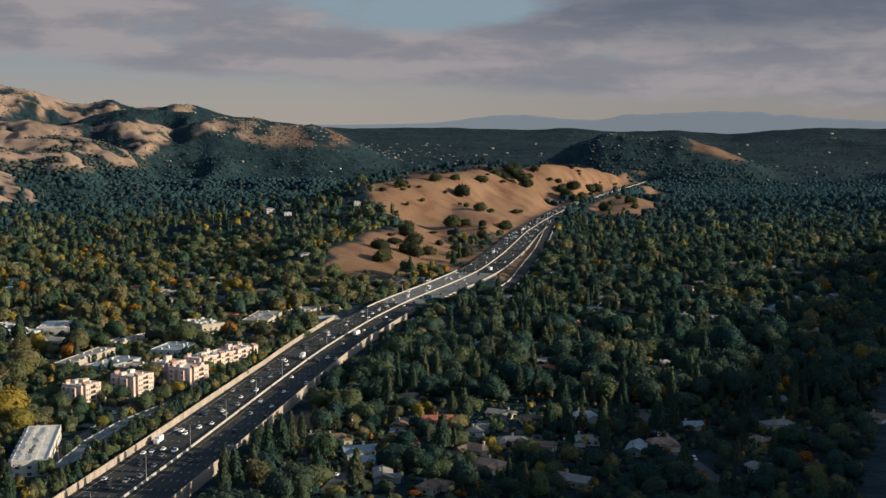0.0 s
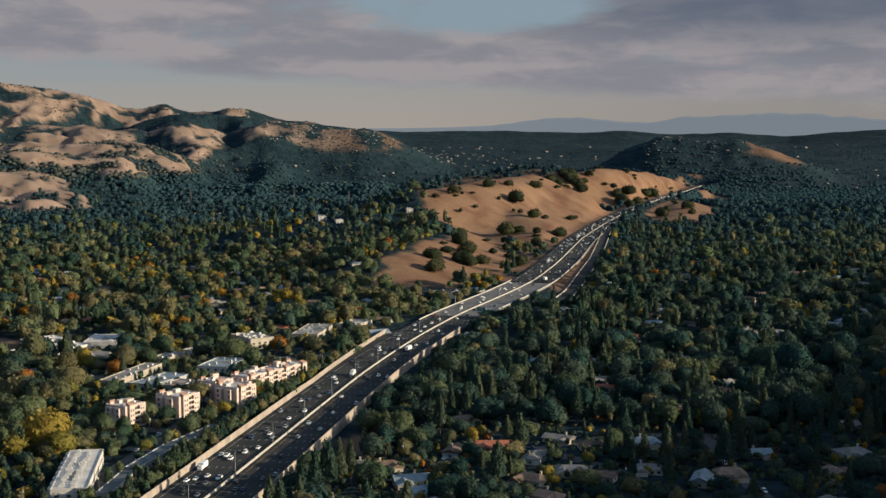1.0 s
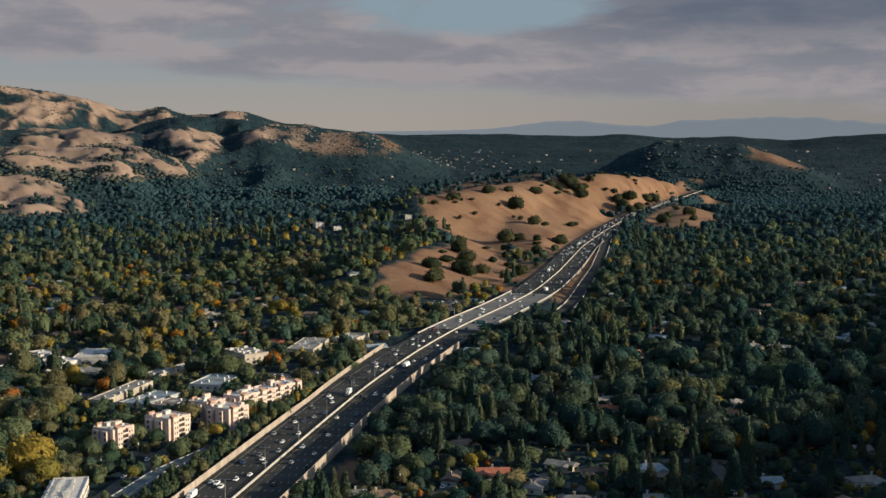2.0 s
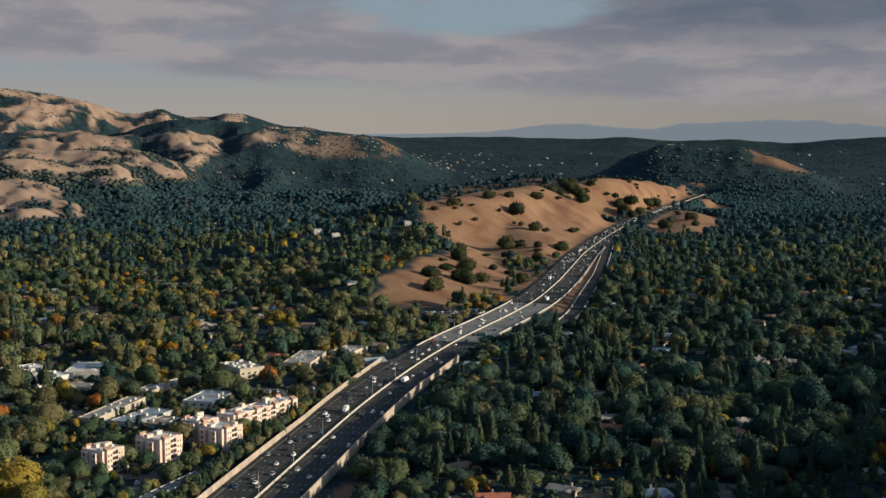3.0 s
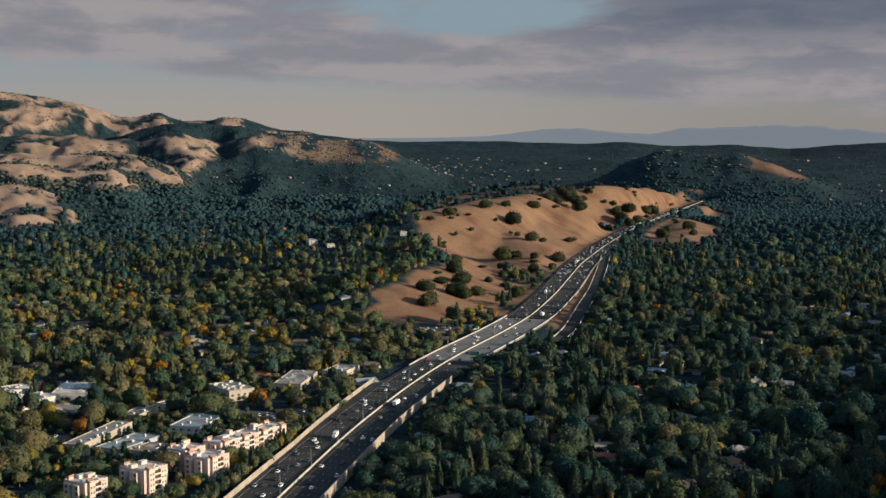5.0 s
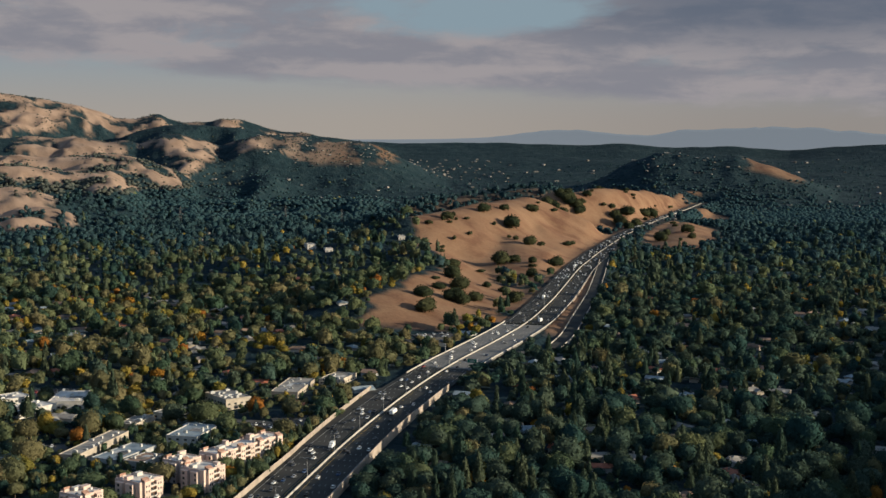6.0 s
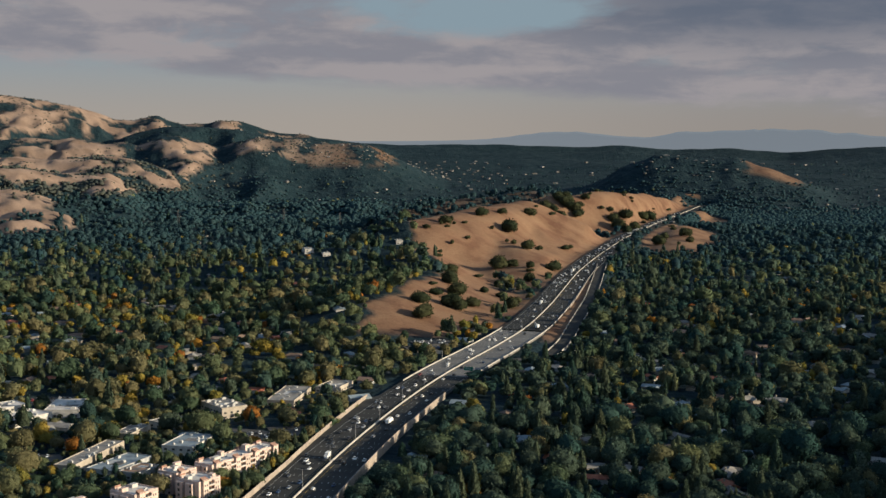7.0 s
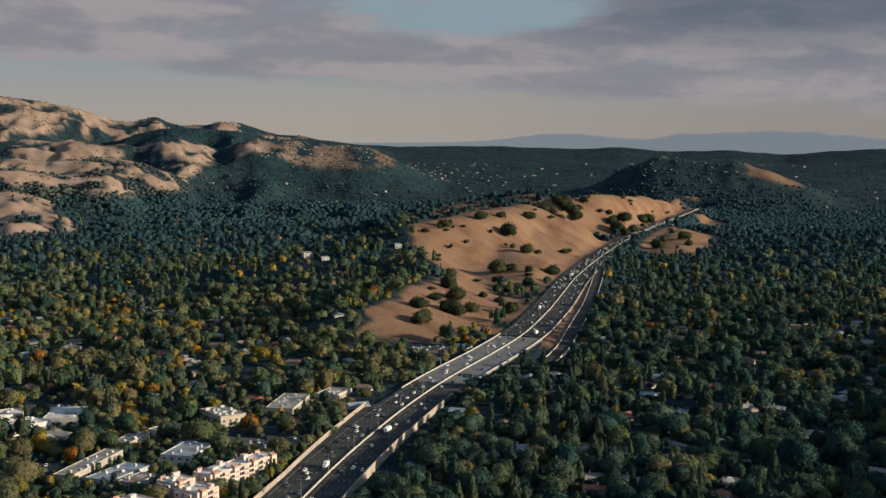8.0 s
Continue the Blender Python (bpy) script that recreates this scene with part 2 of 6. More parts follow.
# ---------------------------------------------------------------- helpers for meshes


def link_bmesh(name, bm, material, parent=None, label=""):
    me = bpy.data.meshes.new(name)
    bm.to_mesh(me)
    bm.free()
    for mm in (material if isinstance(material, (list, tuple)) else [material]):
        me.materials.append(mm)
    ob = new(name, me)
    if parent is not None:
        ob.parent = parent
    if label:
        ob["label"] = label
    return ob


def part(name, bm, material, parent, label=""):
    return link_bmesh(name, bm, material, parent, label)


def mesh_from(name, verts, faces, material, tint=None, attr="tint"):
    me = bpy.data.meshes.new(name)
    verts = np.asarray(verts, dtype=np.float32)
    faces = np.asarray(faces, dtype=np.int32)
    nv, nf, k = len(verts), len(faces), faces.shape[1]
    me.vertices.add(nv)
    me.vertices.foreach_set("co", verts.ravel())
    me.loops.add(nf * k)
    me.loops.foreach_set("vertex_index", faces.ravel())
    me.polygons.add(nf)
    me.polygons.foreach_set("loop_start", np.arange(0, nf * k, k, dtype=np.int32))
    if tint is not None:
        a = me.attributes.new(attr, "FLOAT", "POINT")
        a.data.foreach_set("value", np.asarray(tint, dtype=np.float32))
    if name not in ("crown", "woods", "garden_shrubs", "shrub_belt"):
        me.polygons.foreach_set("use_smooth", np.zeros(nf, dtype=bool))
    me.update()
    me.validate()
    me.materials.append(material)
    return me


def box(bm, x0, x1, y0, y1, z0, z1, m=None, mi=0):
    vs = [bm.verts.new((m @ Vector(p)) if m else p) for p in
          ((x0, y0, z0), (x1, y0, z0), (x1, y1, z0), (x0, y1, z0), (x0, y0, z1), (x1, y0, z1), (x1, y1, z1), (x0, y1, z1))]
    for f in ((3, 2, 1, 0), (4, 5, 6, 7), (0, 1, 5, 4), (1, 2, 6, 5), (2, 3, 7, 6), (3, 0, 4, 7)):
        bm.faces.new([vs[i] for i in f]).material_index = mi


def boxes(*dims):
    bm = bmesh.new()
    for d in dims:
        box(bm, *d)
    return bm


_perm = np.random.RandomState(4).rand(64, 64)


def vnoise(x, y):
    xi, yi = np.floor(x).astype(int), np.floor(y).astype(int)
    fx, fy = x - xi, y - yi
    fx, fy = fx * fx * (3 - 2 * fx), fy * fy * (3 - 2 * fy)
    g = lambda i, j: _perm[(xi + i) % 64, (yi + j) % 64]
    return (g(0, 0) * (1 - fx) + g(1, 0) * fx) * (1 - fy) + (g(0, 1) * (1 - fx) + g(1, 1) * fx) * fy


def fbm(x, y, octaves=4, ridged=False):
    x, y = np.asarray(x, float), np.asarray(y, float)
    s, a, t = 0.0, 0.5, 0.0
    for o in range(octaves):
        n = vnoise(x + 17.3 * o, y - 9.1 * o)
        s, t = s + a * (1 - np.abs(2 * n - 1) if ridged else n), t + a
        x, y, a = x * 2.03 + 0.3 * y, y * 2.03 - 0.3 * x, a * 0.5
    return s / t


def sstep(v, lo, hi):
    t = np.clip((np.asarray(v, float) - lo) / (hi - lo), 0, 1)
    return t * t * (3 - 2 * t)


def near_line(x, y, pts):
    """Distance from a polyline in the plan, and the third value of its points there."""
    x, y = np.asarray(x, float), np.asarray(y, float)
    best, val = np.full(x.shape, 1e9), np.zeros(x.shape)
    for (ax, ay, az), (bx, by, bz) in zip(pts, pts[1:]):
        dx, dy = bx - ax, by - ay
        t = np.clip(((x - ax) * dx + (y - ay) * dy) / (dx * dx + dy * dy), 0, 1)
        d = np.hypot(x - ax - t * dx, y - ay - t * dy)
        w = d < best
        best, val = np.where(w, d, best), np.where(w, az + t * (bz - az), val)
    return best, val


# ---------------------------------------------------------------- plan: the line of the freeway and the lie of the land
MEDIAN = [(-292, -500, 2.5), (-220, 0, 2.5), (-160, 420, 2.5), (-134, 603, 2.5), (-110, 793, 2.5), (-92, 930, 2.5), (-64, 1082, 2.8), (-31, 1220, 3.2), (3, 1325, 3.6),
          (42, 1463, 4.4), (78, 1656, 6), (130, 1992, 8.7), (183, 2252, 11), (254, 2558, 14), (310, 2767, 15.7), (369, 2965, 17.5), (460, 3253, 20), (575, 3628, 23)]


def smooth_line(pts, gap=8.0, turns=60):
    p = np.array(pts, float)
    d = np.r_[0, np.cumsum(np.hypot(*np.diff(p[:, :2], axis=0).T))]
    s = np.arange(0, d[-1], gap)
    q = np.stack([np.interp(s, d, p[:, k]) for k in range(3)], 1)
    for _ in range(turns):
        q[1:-1] = (q[:-2] + 2 * q[1:-1] + q[2:]) / 4
    return q


LINE = smooth_line(MEDIAN)
_dir = np.gradient(LINE[:, :2], axis=0)
_dir /= np.linalg.norm(_dir, axis=1)[:, None]
SIDE = np.stack([_dir[:, 1], -_dir[:, 0]], 1)          # to the right of the way ahead
COARSE = [tuple(p) for p in LINE[:-3:6]] + [tuple(LINE[-1])]


def road_point(y, off=0.0):
    i = np.interp(y, LINE[:, 1], np.arange(len(LINE)))
    k = int(min(i, len(LINE) - 2))
    f = i - k
    p, s = LINE[k] * (1 - f) + LINE[k + 1] * f, SIDE[k] * (1 - f) + SIDE[k + 1] * f
    return Vector((p[0] + s[0] * off, p[1] + s[1] * off, p[2])), math.atan2(-s[1], s[0])


RAMP = [(62, 1330, -1.5), (80, 1400, 0.0), (101, 1537, 2.5), (129, 1711, 5.5), (153, 1905, 8.0), (178, 2120, 9.8)]
RIDGES = [  # crest lines: (x, y, height), width
    ([(-120, 2120, 76), (-72, 2220, 80), (-26, 2320, 81), (29, 2440, 84), (60, 2500, 82)], 125),
    ([(60, 2500, 81), (100, 2520, 72), (150, 2532, 58), (200, 2542, 42), (245, 2548, 24)], 70),
    ([(132, 2860, 83), (202, 2920, 86), (273, 3020, 82), (339, 3150, 76), (404, 3300, 68), (471, 3480, 51), (535, 3640, 27), (560, 3700, 5)], 80),
    ([(-123, 2120, 54), (-110, 2000, 50), (-90, 1880, 42), (-84, 1760, 33), (-106, 1620, 35), (-126, 1510, 30), (-142, 1440, 22), (-150, 1395, 8)], 78),
    ([(-10, 2340, 62), (25, 2230, 46), (40, 2105, 33), (45, 2000, 22)], 95),
    ([(300, 2960, 62), (322, 2820, 36)], 55),
    ([(-123, 2090, 54), (-200, 1990, 52), (-280, 1940, 48), (-380, 1930, 30)], 110),
    ([(-200, 1990, 46), (-210, 1820, 30), (-200, 1700, 10)], 90),
    ([(-171, 2830, 62), (-118, 2880, 70), (-58, 2930, 78), (17, 2960, 82), (93, 2990, 92), (127, 3030, 87)], 85),
    ([(340, 2440, 12), (362, 2600, 19), (388, 2720, 23), (408, 2850, 22), (425, 2930, 10)], 58),
]
RANGES = [  # hill ranges to the left, far to near: distance, slope, roundness, (bearing, crest height)
    (4770, 0.42, 40, [(-25.5, 396), (-19.0, 344), (-17.6, 330), (-16.7, 317), (-15.6, 301), (-14.6, 276), (-14.0, 257), (-13.2, 253), (-12.7, 265), (-12.2, 274), (-11.8, 257), (-11.2, 243), (-10.1, 245), (-9.5, 255), (-8.7, 255), (-8.3, 245), (-7.6, 226), (-7.0, 213), (-6.0, 209), (-5.4, 197), (-4.1, 184), (-2.4, 168), (0.0, 64)]),
    (4500, 0.45, 40, [(-15.1, 130), (-14.4, 179), (-13.6, 200), (-13.0, 220), (-12.0, 237), (-10.8, 241), (-9.8, 235), (-8.8, 230), (-7.9, 214), (-6.9, 202), (-5.9, 185), (-4.6, 149)]),
    (4130, 0.34, 40, [(-25.5, 215), (-19.0, 192), (-17.6, 201), (-16.3, 192), (-15.6, 203), (-14.4, 183), (-13.6, 188), (-13.0, 178), (-12.0, 205), (-11.3, 208), (-10.3, 188), (-9.6, 172), (-8.8, 188), (-8.0, 192), (-7.1, 174), (-5.6, 125)]),
    (3680, 0.32, 40, [(-25.5, 172), (-19.0, 143), (-17.9, 150), (-16.7, 140), (-15.6, 145), (-14.4, 153), (-13.4, 145), (-12.5, 130), (-11.5, 108), (-10.8, 80), (-10.1, 27)]),
    (3350, 0.30, 50, [(-25.5, 156), (-19.0, 124), (-17.9, 130), (-16.5, 118), (-15.6, 109), (-14.9, 110), (-14.1, 100), (-13.4, 74), (-12.7, 34)]),
    (3130, 0.28, 40, [(-25.5, 113), (-19.0, 83), (-18.1, 88), (-17.2, 78), (-16.5, 62), (-15.9, 41), (-15.3, 10)]),
    (2950, 0.28, 35, [(-20.3, -6), (-19.2, 17), (-18.5, 35), (-17.9, 45), (-17.1, 47), (-16.4, 43), (-15.8, 33), (-15.2, 0)]),
]


def polar(x, y):
    return np.hypot(x, y - 60), np.degrees(np.arctan2(x, y - 60))


def profile(az, pts):
    return np.interp(az, [p[0] for p in pts], [p[1] for p in pts])


def land(x, y):
    """Height of the ground, and how far it is dry grass (0 to 1)."""
    x, y = np.asarray(x, float), np.asarray(y, float)
    r, az = polar(x, y)
    azn = az + 2.33
    z = (fbm(x / 260, y / 260, 3) - 0.5) * 7
    # the far floor of the valley rises slowly to the ridges
    u = np.clip((r - 3000) / 1890.0, 0, 1)
    D = 3000 + 1890 * u / (1.025 - u)
    ramp = np.where(r > 3000, 190 * (1 - np.minimum(r, 4880) / D), 0)
    z = z + np.clip(ramp, 0, 190)
    hill = np.zeros_like(x)
    for pts, w in RIDGES[:-1]:
        d, h = near_line(x, y, pts)
        hill = hill + (h * np.exp(-(d / w) ** 2)) ** 10
    hill = hill ** 0.1
    xr = np.interp(y, LINE[:, 1], LINE[:, 0])
    mound = RIDGES[-1]
    d, h = near_line(x, y, mound[0])
    hill = np.where(y > 1500, hill * (1 - sstep(x - xr, np.interp(y, [2550, 2900], [-30, -105]), np.interp(y, [2550, 2900], [45, 20]))), hill)
    knob = h * np.exp(-(d / mound[1]) ** 2) * sstep(x - xr, 10, 40)
    hill = np.maximum(hill, knob)
    hill = hill * (1 + 0.22 * (fbm(x / 110, y / 110, 3) - 0.5))
    gul = fbm(x / 150 + 3.7, y / 190, 3, True)
    hill = hill - 9 * np.clip(gul - 0.4, 0, 1) ** 1.5 * 2.0 * sstep(hill, 8, 34) * (1 - 0.85 * sstep(hill, 52, 80))
    z = z + hill
    gold = sstep(hill, np.where(y < 1800, 2.5, 5), np.where(y < 1800, 5.0, 12))
    # the wooded flank stays green
    wood_edge = np.interp(y, [1390, 1430, 1500, 1650, 1800, 1900, 2000, 2100, 2400], [-128, -132, -122, -92, -50, -76, -114, -128, -330])
    gold = gold * sstep(x - wood_edge + 44 * (fbm(x / 40, y / 40, 3) - 0.5), -5, 6)
    gold = gold * sstep(y, 1392, 1410) * (1 - sstep(y, 3520, 3620))
    gold = np.maximum(gold, sstep(knob, 3, 6.5))
    d, h = near_line(x, y, RIDGES[8][0])
    gold = gold * (1 - sstep(130 - d, 0, 30) * (0.66 + 0.3 * sstep(fbm(x / 45, y / 45, 4), 0.52, 0.6)))
    # ranges of golden hills to the left, one behind the other
    top, which, gully = np.full_like(x, -500.0), np.zeros_like(x), np.zeros_like(x)
    for n, (r0, slope, soft, pts) in enumerate(RANGES):
        wave = fbm(x / 260 + 5 * n, y / 260 + 3, 3) - 0.5
        away = r - r0 - 90 * wave
        spur = fbm(x / 125 + 2.3 * n + 0.5 * wave, y / 150 - n, 3, True)
        fold = fbm(x / 60 + 1.7 * n, y / 60 + n, 2)
        drop = slope * (np.hypot(away, soft) - soft)
        front = sstep(-away, -20, 110)
        f = profile(azn, pts) - drop + 58 * (spur - 0.66) * front + 9 * (fold - 0.5) * (0.25 + 0.75 * front)
        more = f > top
        which, gully = np.where(more, n, which), np.where(more, 0.62 * spur + 0.38 * fold, gully)
        top = np.maximum(top, f)
    lift = top - z
    hills = 0.5 * (lift + np.sqrt(lift * lift + 90.0)) * sstep(-azn, 1.0, 3.5) * sstep(r, 2720, 2840)
    # the wooded hill with houses on its top
    wooded = profile(azn, [(-30, 0), (-11.5, 0), (-10, 60), (-8.5, 112), (-7.4, 138), (-6, 146), (-4.8, 136), (-3.6, 133), (-2.6, 108), (-1.6, 72), (-0.6, 26), (0.3, 0), (40, 0)]) * np.exp(-((r - 4150) / 230) ** 2)
    wooded = wooded * (0.85 + 0.3 * fbm(x / 120, y / 120, 4))
    z = z + (hills ** 6 + wooded ** 6 + 1e-9) ** (1 / 6)
    # low ridges to the right
    low = profile(azn, [(-40, 0), (5, 0), (6.5, 26), (8, 78), (9.4, 108), (11, 110), (12.9, 118), (14.2, 92), (15.5, 54), (17, 8), (18, 0), (40, 0)]) * np.exp(-((r - 3900) / 200) ** 2)
    z = z + low * (0.8 + 0.4 * fbm(x / 130, y / 130, 4))
    # faint ridges across the far floor, one behind the other
    z = z + 17 * sstep(r, 3400, 4100) * (fbm(azn * 0.42 + 3, r / 120, 4) - 0.5) * (hills < 12)
    rim = profile(azn, [(-40, 30), (-6, 22), (-3, 20), (-1.5, 16), (0.5, 18), (2.2, 14), (4.4, 8), (6.0, 5), (8.0, 11), (9.5, 0), (10.6, -5), (13, 0), (15, -12), (17, 0), (19, 11), (21, 8), (40, 40)]) * sstep(r, 4500, 4850)
    z = z + (rim - 14 * sstep(r, 4500, 4850)) * (0.7 + 0.5 * fbm(x / 200, y / 200, 4))
    brush = fbm(x / 62 + 4, y / 62, 5)
    # grass on the spurs, oaks and brush in the folds; the valley woods end at a line that climbs to the right
    shrub = np.choose(which.astype(int), [0.60, 0.95, 0.575, 0.585, 0.55, 0.48, 0.42])
    grassy = gully + 0.9 * (brush - 0.5)
    rise = np.degrees((z - 187) / np.maximum(r, 1.0))
    edge = profile(azn, [(-40, -2.8), (-17.5, -2.75), (-16.0, -2.3), (-14.2, -2.05), (-11.1, -1.95), (-10.8, -1.3), (-9.6, -0.85), (-7.6, -0.15), (-6.5, 0.2), (0, 1)])
    edge = np.where(which > 4, -9.0, edge)
    clear = sstep(rise - edge + 0.5 * (fbm(x / 70, y / 70, 3) - 0.5), -0.05, 0.06)
    # second range gets no grass: its cloud shade is put in as dark woods
    gold = np.maximum(gold, sstep(hills, 7, 16) * sstep(grassy, shrub - 0.05, shrub + 0.035) * clear * (which != 1) * sstep(-azn, 4, 6) * (wooded < hills))
    gold = np.maximum(gold, 0.8 * sstep(low, 42, 58) * sstep(azn + 2.2 * (fbm(x / 60, y / 60, 4) - 0.5), 12.9, 13.5) * sstep(r, 3800, 3840))
    gold = np.maximum(gold, 0.8 * sstep(14 - np.hypot(x + 73, (y - 712) * 0.5) + 6 * (fbm(x / 9, y / 9, 3) - 0.5), 0, 3))
    gold = np.maximum(gold, 0.7 * sstep(wooded, 70, 95) * sstep(fbm(x / 48, y / 48, 4), 0.47, 0.56))
    gold = np.maximum(gold, sstep(45 - np.hypot(x - 544, (y - 3300) * 0.35) + 18 * (fbm(x / 30, y / 30, 3) - 0.5), 0, 8))
    gold = np.maximum(gold, 0.9 * sstep(30 - np.hypot(x + 408, (y - 1035) * 0.7) + 14 * (fbm(x / 12, y / 12, 3) - 0.5), 0, 4))
    # beyond view, to the right, a long added ridge closes and shades the valley
    out = sstep(x - 0.42 * np.maximum(y, 300), 150, 600)
    z = z + SHADE_RIDGE * out * (0.75 + 0.5 * fbm(x / 400, y / 400, 4)) * (1 - sstep(y, 3600, 4600))
    # bench of the freeway and its ramp
    d, h = near_line(x, y, COARSE)
    t = sstep(d, 30, 62)
    z = z * t + (h - 1.6) * (1 - t)
    d2, h2 = near_line(x, y, RAMP)
    t2 = sstep(d2, 8, 22)
    z = z * t2 + (h2 - 0.5) * (1 - t2)
    gold = np.where((d < 72) & (y > 1475) & (x < np.interp(y, LINE[:, 1], LINE[:, 0])), np.maximum(gold, sstep(fbm(x / 25, y / 25, 3), 0.35, 0.5)), gold)
    gold = np.where((d2 < 24) & (y < 1900) & (x < np.interp(y, [q[1] for q in RAMP], [q[0] for q in RAMP])), np.maximum(gold, 0.9 * sstep(y, 1380, 1430)), gold)
    # the gully that the bridge crosses
    g = np.exp(-((y - 1290 - 0.35 * (x + 20)) / 45) ** 2) * np.exp(-((x + 20) / 200) ** 2)
    z = z - 5.0 * g
    return z, np.clip(gold, 0, 1)


# height of the unseen ridge, set by how far its shade reaches
SHADE_RIDGE = 187.0


def height(x, y):
    return float(land(np.array([x]), np.array([y]))[0][0])


def build_ground():
    a = np.concatenate([np.linspace(-180, -27, 60)[:-1], np.linspace(-27, 23, 340)[:-1], np.linspace(23, 180, 60)[:-1]])
    r = np.concatenate([[0.05], np.linspace(60, 560, 26), np.linspace(570, 3000, 230), np.linspace(3010, 4900, 170)])
    A, Rr = np.meshgrid(np.radians(a), r)
    x, y = Rr * np.sin(A), 60 + Rr * np.cos(A)
    z, dry = land(x, y)
    n, m = x.shape
    i, j = np.meshgrid(np.arange(n - 1), np.arange(m), indexing="ij")
    k = (j + 1) % m
    faces = np.stack([i * m + j, i * m + k, (i + 1) * m + k, (i + 1) * m + j], -1).reshape(-1, 4)[:, ::-1]
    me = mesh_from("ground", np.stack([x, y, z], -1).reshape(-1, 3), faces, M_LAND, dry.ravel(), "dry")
    me.polygons.foreach_set("use_smooth", np.ones(len(me.polygons), dtype=bool))
    ob = new("ground", me)
    return tagged(ob, "valley floor with golden dry-grass hills under low sun", "ground", kind="structure")


ground = build_ground()

# ---------------------------------------------------------------- freeway


def ribbon(rows, m=None):
    """A strip through rows of cross sections, each a list of points."""
    k = len(rows[0])
    v = [p for row in rows for p in row]
    f = [(i * k + j, i * k + j + 1, (i + 1) * k + j + 1, (i + 1) * k + j) for i in range(len(rows) - 1) for j in range(k - 1)]
    return v, f


def line_slice(y0, y1):
    w = (LINE[:, 1] >= y0) & (LINE[:, 1] <= y1)
    return LINE[w], SIDE[w]


def left_edge(y):
    return np.interp(y, [0, 880, 1060, 1088, 1100, 1400, 1700, 2600, 3700], [25, 25, 31, 32, 26, 25, 25, 22, 16])


def right_edge(y):
    return np.interp(y, [0, 1200, 1500, 1800, 2100, 2600, 3700], [26, 26, 25.5, 24, 22, 19, 15])


def strip(y0, y1, a, b, lift, thick=0.0):
    p, s = line_slice(y0, y1)
    rows = []
    for q, t in zip(p, s):
        o0 = a(q[1]) if callable(a) else a
        o1 = b(q[1]) if callable(b) else b
        l, r = (q[0] + t[0] * o0, q[1] + t[1] * o0), (q[0] + t[0] * o1, q[1] + t[1] * o1)
        if thick:
            rows.append([(*l, q[2] + lift - thick), (*l, q[2] + lift), (*r, q[2] + lift), (*r, q[2] + lift - thick)])
        else:
            rows.append([(*l, q[2] + lift), (*r, q[2] + lift)])
    return ribbon(rows)


def strip_object(name, vf, material, label, category="road", kind="structure", parent=None):
    me = mesh_from(name, np.array(vf[0]), np.array(vf[1]), material)
    ob = new(name, me)
    if parent is not None:
        ob.parent = parent
        return ob
    return tagged(ob, label, category, kind=kind)


B0, B1 = 1196, 1446            # the bridge begins and ends
road = strip_object("road", strip(-480, B0, lambda y: -left_edge(y), right_edge, 0.0, 0.6), M_ASPHALT, "wide dark asphalt freeway with many lanes between concrete walls")
road_far = strip_object("road", strip(B1, 3640, lambda y: -left_edge(y), right_edge, 0.0, 0.6), M_ASPHALT, "dark asphalt freeway curving round the foot of the golden hill")
bridge = strip_object("bridge", strip(B0 - 4, B1 + 4, lambda y: -left_edge(y), right_edge, 0.0, 1.6), M_DECK, "pale concrete freeway bridge deck on piers over a gully", "bridge")

# lane paint


def dashes(offsets, y0, y1, width=0.17, on=3.6, gap=11.0, lift=0.012):
    v, f = [], []
    for off in offsets:
        y = y0
        while y < y1:
            (p, a), (q, _) = road_point(y, off), road_point(y + on, off)
            s = Vector((math.cos(a), -math.sin(a), 0)) * width / 2
            up = Vector((0, 0, lift))
            i = len(v)
            v += [tuple(p - s + up), tuple(p + s + up), tuple(q + s + up), tuple(q - s + up)]
            f.append((i, i + 1, i + 2, i + 3))
            y += on + gap
    return v, f


lanes = [s * (3.6 + 3.6 * i) for s in (-1, 1) for i in range(1, 5)]
strip_object("lane_dashes", dashes(lanes, 480, 1900), M_PAINT, "", kind="structure", parent=road)
for off, mm, nm in ((-21.7, M_PAINT, "edge_line"), (21.7, M_PAINT, "edge_line"), (-3.3, M_YELLOW, "median_line"), (3.3, M_YELLOW, "median_line")):
    strip_object(nm, strip(460, 2300, off - (0.06 if mm is M_YELLOW else 0.1), off + (0.06 if mm is M_YELLOW else 0.1), 0.012), mm, "", parent=road)


def barrier(name, y0, y1, off, h, w0, w1, material, label):
    p, s = line_slice(y0, y1)
    rows = []
    for q, t in zip(p, s):
        o = off(q[1]) if callable(off) else off
        rows.append([(q[0] + t[0] * (o + d), q[1] + t[1] * (o + d), q[2] + z) for d, z in ((-w0, -0.3), (-w0, 0.08), (-w1, h * 0.4), (-w1 * 0.8, h), (w1 * 0.8, h), (w1, h * 0.4), (w0, 0.08), (w0, -0.3))])
    return strip_object(name, ribbon(rows), material, label, "barrier")


barrier("median_barrier", -470, 3600, 0.0, 1.1, 0.42, 0.25, M_BARRIER, "long pale concrete median barrier dividing the freeway")
barrier("parapet", B0 - 6, B1 + 180, lambda y: right_edge(y) - 0.4, 1.15, 0.3, 0.25, M_BARRIER, "pale concrete parapet along the bridge edge")
barrier("parapet", B0 - 40, B1 + 20, lambda y: -left_edge(y) + 0.4, 1.15, 0.3, 0.25, M_BARRIER, "pale concrete parapet along the bridge edge")
